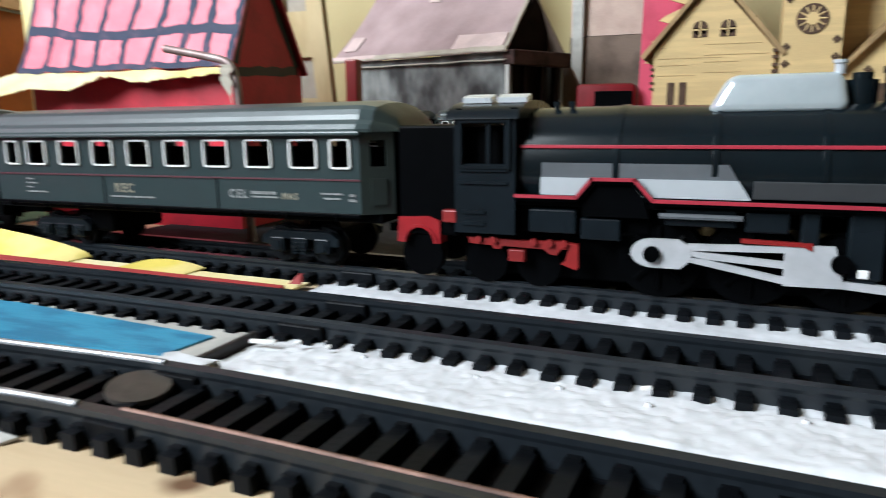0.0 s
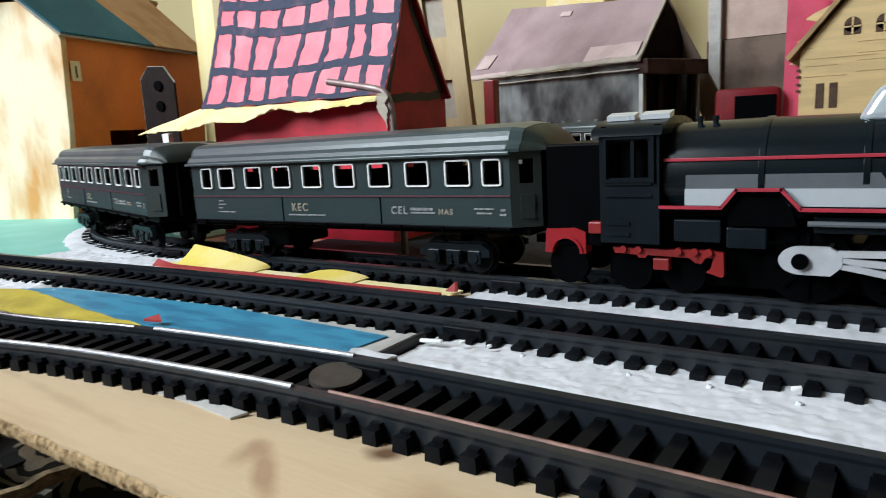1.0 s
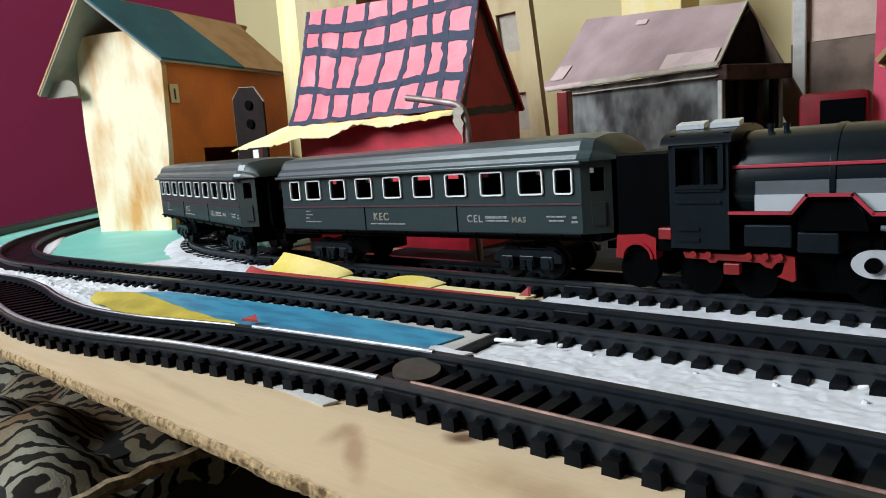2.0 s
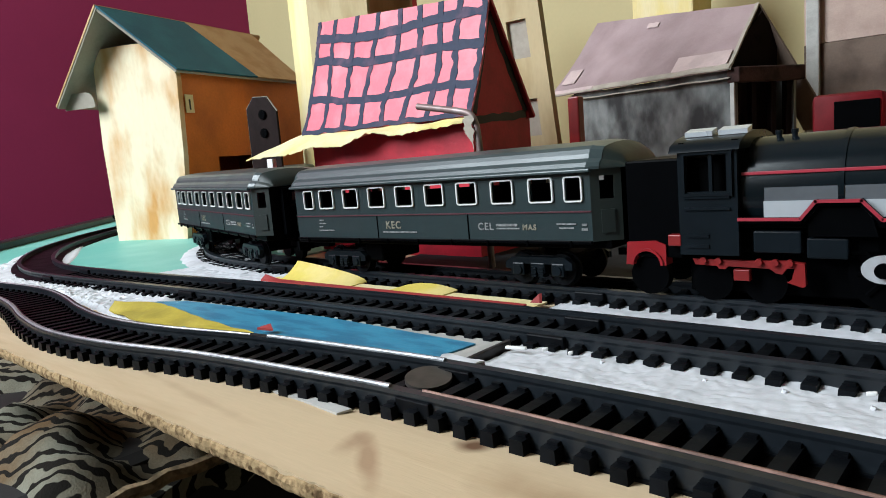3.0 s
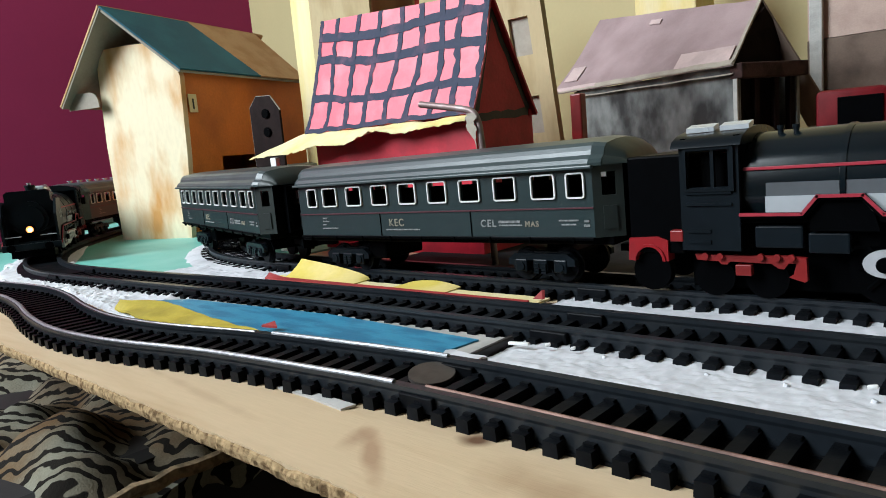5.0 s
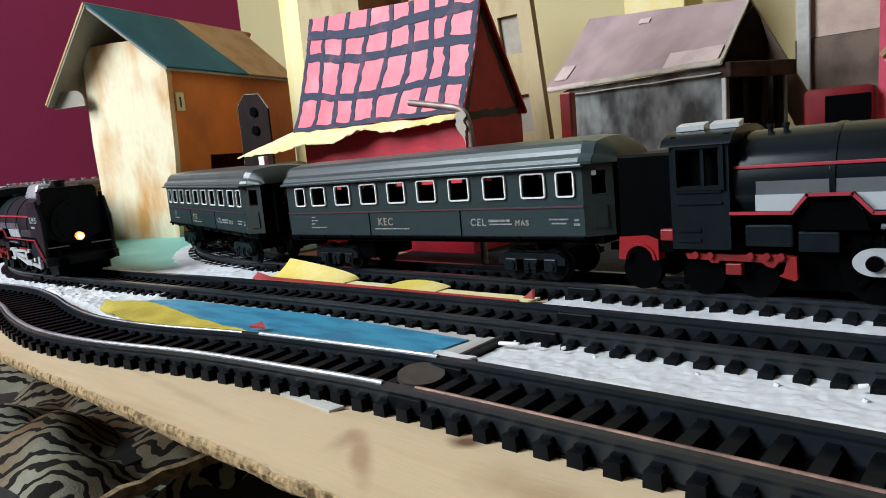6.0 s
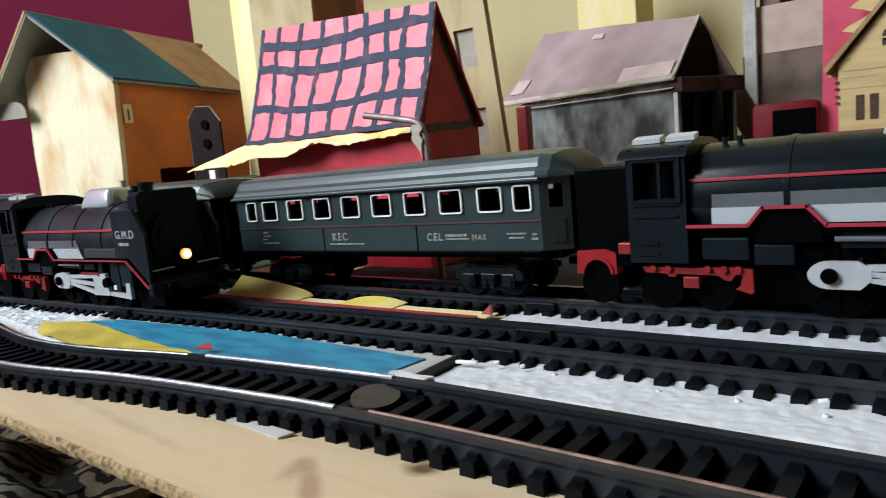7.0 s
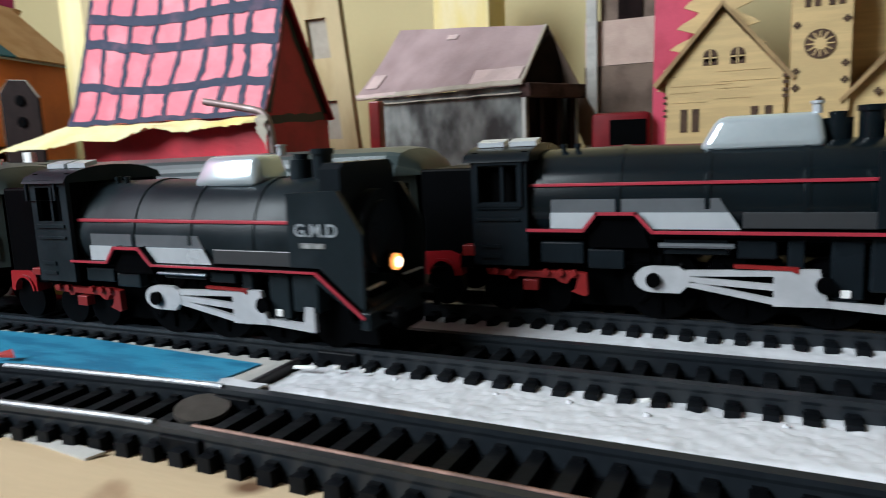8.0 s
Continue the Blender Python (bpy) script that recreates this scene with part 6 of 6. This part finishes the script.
def far_buildings():
    t = root("brown_block", "two-tone mauve and brown card building", "model building", pose(-0.172, 0.75, 0))
    part("lower_wall", box(B(), 0.0, 0.14, 0, 0.05, 0, 0.1215), M["brown"], t)
    part("upper_wall", box(B(), 0.0, 0.14, 0.002, 0.05, 0.1222, 0.1685), M["rosecard"], t)
    part("roof_block", box(B(), 0.016, 0.125, 0.006, 0.045, 0.169, 0.26), M["brown"], t)
    part("hatch", box(B(), 0.035, 0.06, 0.003, 0.006, 0.169, 0.2), M["darkwood_shade"], t)
    p = tagged(part("grey_post", box(B(), -0.1685, -0.1570, 0.742, 0.748, 0, 0.27, 0.001), M["greycard"]), "pale grey-green card post", "post")
    r = tagged(part("red_block", box(B(), -0.672, -0.600, 0.62, 0.66, 0, 0.29, 0.002), M["redpaint"]), "tall dark red card block", "model building")
    c = tagged(part("cream_block", box(B(), -0.375, -0.30, 0.80, 0.86, 0, 0.27, 0.002), M["towery"]), "tall cream card block", "model building")
    s = tagged(part("wall_shelf", box(B(), -1.18, -0.62, 0.86, 0.975, 0.415, 0.445, 0.002), M["wood"]), "brown wooden shelf on the wall", "shelf")
    bus = root("red_bus", "red toy bus with a dark window", "toy bus", pose(-0.1245, 0.57, 0, 0, 0, 4))
    part("body", box(B(), 0, 0.047, 0, 0.03, 0.004, 0.0665, 0.004), M["busred"], bus, "", True)
    part("windscreen", box(B(), 0.0150, 0.0445, -0.0006, 0.001, 0.040, 0.0605, 0.0005), M["black"], bus)
    for x in (0.010, 0.037):
        for y in (0.0005, 0.0295):
            part("wheel", disc(B(), (x, y, 0.0065), 0.0065, (0, 1, 0), 0.004, 18), M["black"], bus)


def cross(bm, x, z, r=0.0022):
    for dx, dz in ((r, 0), (-r, 0), (0, r), (0, -r)):
        disc(bm, (x + dx * 0.7, 0, z + dz * 0.7), r * 0.55, (0, 1, 0), 0.0008, 8)


def church():
    """Laser-cut plywood model with a gabled house and a clock tower; local y = 0 is its front."""
    top = root("plywood_church", "laser-cut plywood church with a clock tower and gables", "model church", pose(0, 0.56, 0))
    part("gable_front", slab(B(), [(-0.0635, 0, 0), (0.0195, 0, 0), (0.0195, 0, 0.088), (-0.0235, 0, 0.137), (-0.0635, 0, 0.088)], (0, 0.003, 0)), M["ply"], top)
    for s, (xa, xb) in ((-1, (-0.0705, -0.0237)), (1, (0.0245, -0.0233))):
        part("roof_panel", slab(B(), [(xa, -0.006, 0.0825), (xb, -0.006, 0.1395), (xb, -0.006, 0.1432), (xa - 0.002 * -s, -0.006, 0.0852)], (0, 0.07, 0)), M["plyedge"], top)
    part("side_wall", box(B(), -0.0635, -0.0605, 0.0032, 0.06, 0, 0.088), M["ply"], top)
    for x in (-0.0315, -0.0125):
        bm = B()
        disc(bm, (x, 0, 0.1042), 0.0052, (0, 1, 0), 0.0007, 20)
        box(bm, x - 0.0052, x + 0.0052, -0.00035, 0.00035, 0.0975, 0.1042)
        w = part("arched_window", bm, M["charred"], top, "arched window with dark panes")
        bm = B()
        box(bm, x - 0.0006, x + 0.0006, -0.0009, -0.0004, 0.0978, 0.109)
        box(bm, x - 0.005, x + 0.005, -0.0009, -0.0004, 0.1023, 0.1034)
        part("glazing_bar", bm, M["ply"], w)
    for x in (-0.050, -0.0415, 0.0, 0.0095):
        part("slot_window", box(B(), x - 0.0026, x + 0.0026, -0.0005, 0.0004, 0.048, 0.0655), M["charred"], top, "tall dark window slot")
    for z in (0.0905, 0.083, 0.078, 0.0705):
        part("engraved_line", box(B(), -0.0605, -0.035 + 0.02 * math.sin(z * 400), -0.0003, 0.0003, z - 0.0002, z + 0.0002), M["engrave"], top)
        part("engraved_line", box(B(), -0.028, 0.006 + 0.01 * math.sin(z * 700), -0.0003, 0.0003, z + 0.0016, z + 0.0020), M["engrave"], top)
    for z in (0.072, 0.0765, 0.082, 0.0865):
        part("finger_joint", box(B(), 0.0182, 0.0222, -0.0012, 0.0032, z - 0.0011, z + 0.0011), M["charred"], top)
        part("finger_joint", box(B(), -0.0655, -0.0628, -0.0012, 0.0032, z - 0.012, z - 0.0102), M["charred"], top)
    tower = part("tower", box(B(), 0.0228, 0.0605, -0.004, 0.034, 0, 0.165), M["ply"], top, "square clock tower")
    for x, z in ((0.0262, 0.12), (0.0262, 0.088), (0.0572, 0.122), (0.0572, 0.092), (0.0572, 0.0805), (0.0262, 0.0765), (0.0425, 0.0672)):
        bm = B()
        cross(bm, x, z)
        part("pierced_cross", bm, M["charred"], tower, "small pierced cross").location = (0, -0.0043, 0)
    clock = part("clock_face", disc(B(), (0.0412, -0.0043, 0.1062), 0.0102, (0, 1, 0), 0.0008, 28), M["charred"], tower, "round pierced clock face")
    bm = B()
    for k in range(6):
        a = math.pi * k / 6
        tube(bm, [(0.0412 - 0.0088 * math.cos(a), -0.0049, 0.1062 - 0.0088 * math.sin(a)), (0.0412 + 0.0088 * math.cos(a), -0.0049, 0.1062 + 0.0088 * math.sin(a))], 0.0006, 5)
    disc(bm, (0.0412, -0.0052, 0.1062), 0.0042, (0, 1, 0), 0.0008, 16)
    part("clock_spokes", bm, M["ply"], clock)
    for x in (0.0325, 0.0385, 0.0475, 0.0535):
        part("belfry_slot", box(B(), x - 0.002, x + 0.002, -0.0046, -0.0036, 0.132, 0.15), M["charred"], tower)
    part("annexe_front", slab(B(), [(0.0615, 0.002, 0), (0.14, 0.002, 0), (0.14, 0.002, 0.085), (0.100, 0.002, 0.112), (0.0615, 0.002, 0.074)], (0, 0.003, 0)), M["ply"], top)
    part("annexe_roof", slab(B(), [(0.0555, -0.006, 0.0645), (0.100, -0.006, 0.112), (0.100, -0.006, 0.1158), (0.0545, -0.006, 0.067)], (0, 0.06, 0)), M["plyedge"], top)
    part("annexe_roof", slab(B(), [(0.1445, -0.006, 0.0745), (0.1002, -0.006, 0.112), (0.1002, -0.006, 0.1158), (0.146, -0.006, 0.077)], (0, 0.06, 0)), M["plyedge"], top)
    part("annexe_window", disc(B(), (0.088, 0.0017, 0.0560), 0.0062, (0, 1, 0), 0.0008, 20), M["charred"], top)
    bm = B()
    cross(bm, 0.078, 0.0715)
    part("pierced_cross", bm, M["charred"], top)
    panel = tagged(part("crimson_panel", slab(B(), [(-0.0785, 0.588, 0), (-0.045, 0.588, 0), (-0.020, 0.588, 0.24), (-0.075, 0.588, 0.24)], (0, 0.002, 0)), M["crimson"]), "crimson card panel standing behind the church", "card panel")
    # plywood fir tree
    tree = root("plywood_fir", "flat laser-cut plywood fir tree beside the church", "model tree", pose(-0.028, 0.574, 0))
    pts = [(-0.006, 0)]
    for k in range(7):
        z, w = 0.085 + 0.0155 * k, 0.0445 - 0.0050 * k
        pts += [(-w * 0.55, z - 0.008), (-w, z - 0.0035), (-w * 0.86, z), (-w * 0.55, z + 0.0045)]
    pts += [(0, 0.205)]
    pts += [(-x, z) for x, z in pts[-2::-1]]
    part("silhouette", slab(B(), [(x, 0, z) for x, z in pts], (0, 0.003, 0)), M["ply"], tree, "saw-toothed plywood outline")
    far = copy_thing(tree, pose(0.075, 0.60, 0))


orange_house()
steel_strap()
pink_house()
bent_rod()
towers()
grey_house()
far_buildings()
church()


# ---- what moves: the second train comes round the curve and runs past ----
# when the running engine's lamp is how many metres along the middle track, from its right-hand end
LAMP_AT = [(0.0, 1.455), (1.0, 1.352), (2.0, 1.243), (3.0, 1.131), (3.5, 1.075), (4.0, 1.018), (4.5, 0.966), (5.0, 0.908), (5.5, 0.850), (6.0, 0.798),
           (6.5, 0.752), (7.0, 0.6935), (7.5, 0.6325), (8.0, 0.5625)]


def motions():
    times = [0.25 * k for k in range(33)]
    for thing, behind, rear, front in ((runner, 0.071, -0.0115, 0.0465), (run_coach, 0.071 + 0.1045, -0.042, 0.042), (run_coach_b, 0.071 + 0.1045 + 0.1440, -0.042, 0.042)):
        rows = []
        for t in times:
            lamp = float(np.interp(t, [a for a, _ in LAMP_AT], [b for _, b in LAMP_AT]))
            rows.append((t, on_line(mid_line, mid_s, lamp + behind, rear, front)))
        walk(thing, rows)


motions()
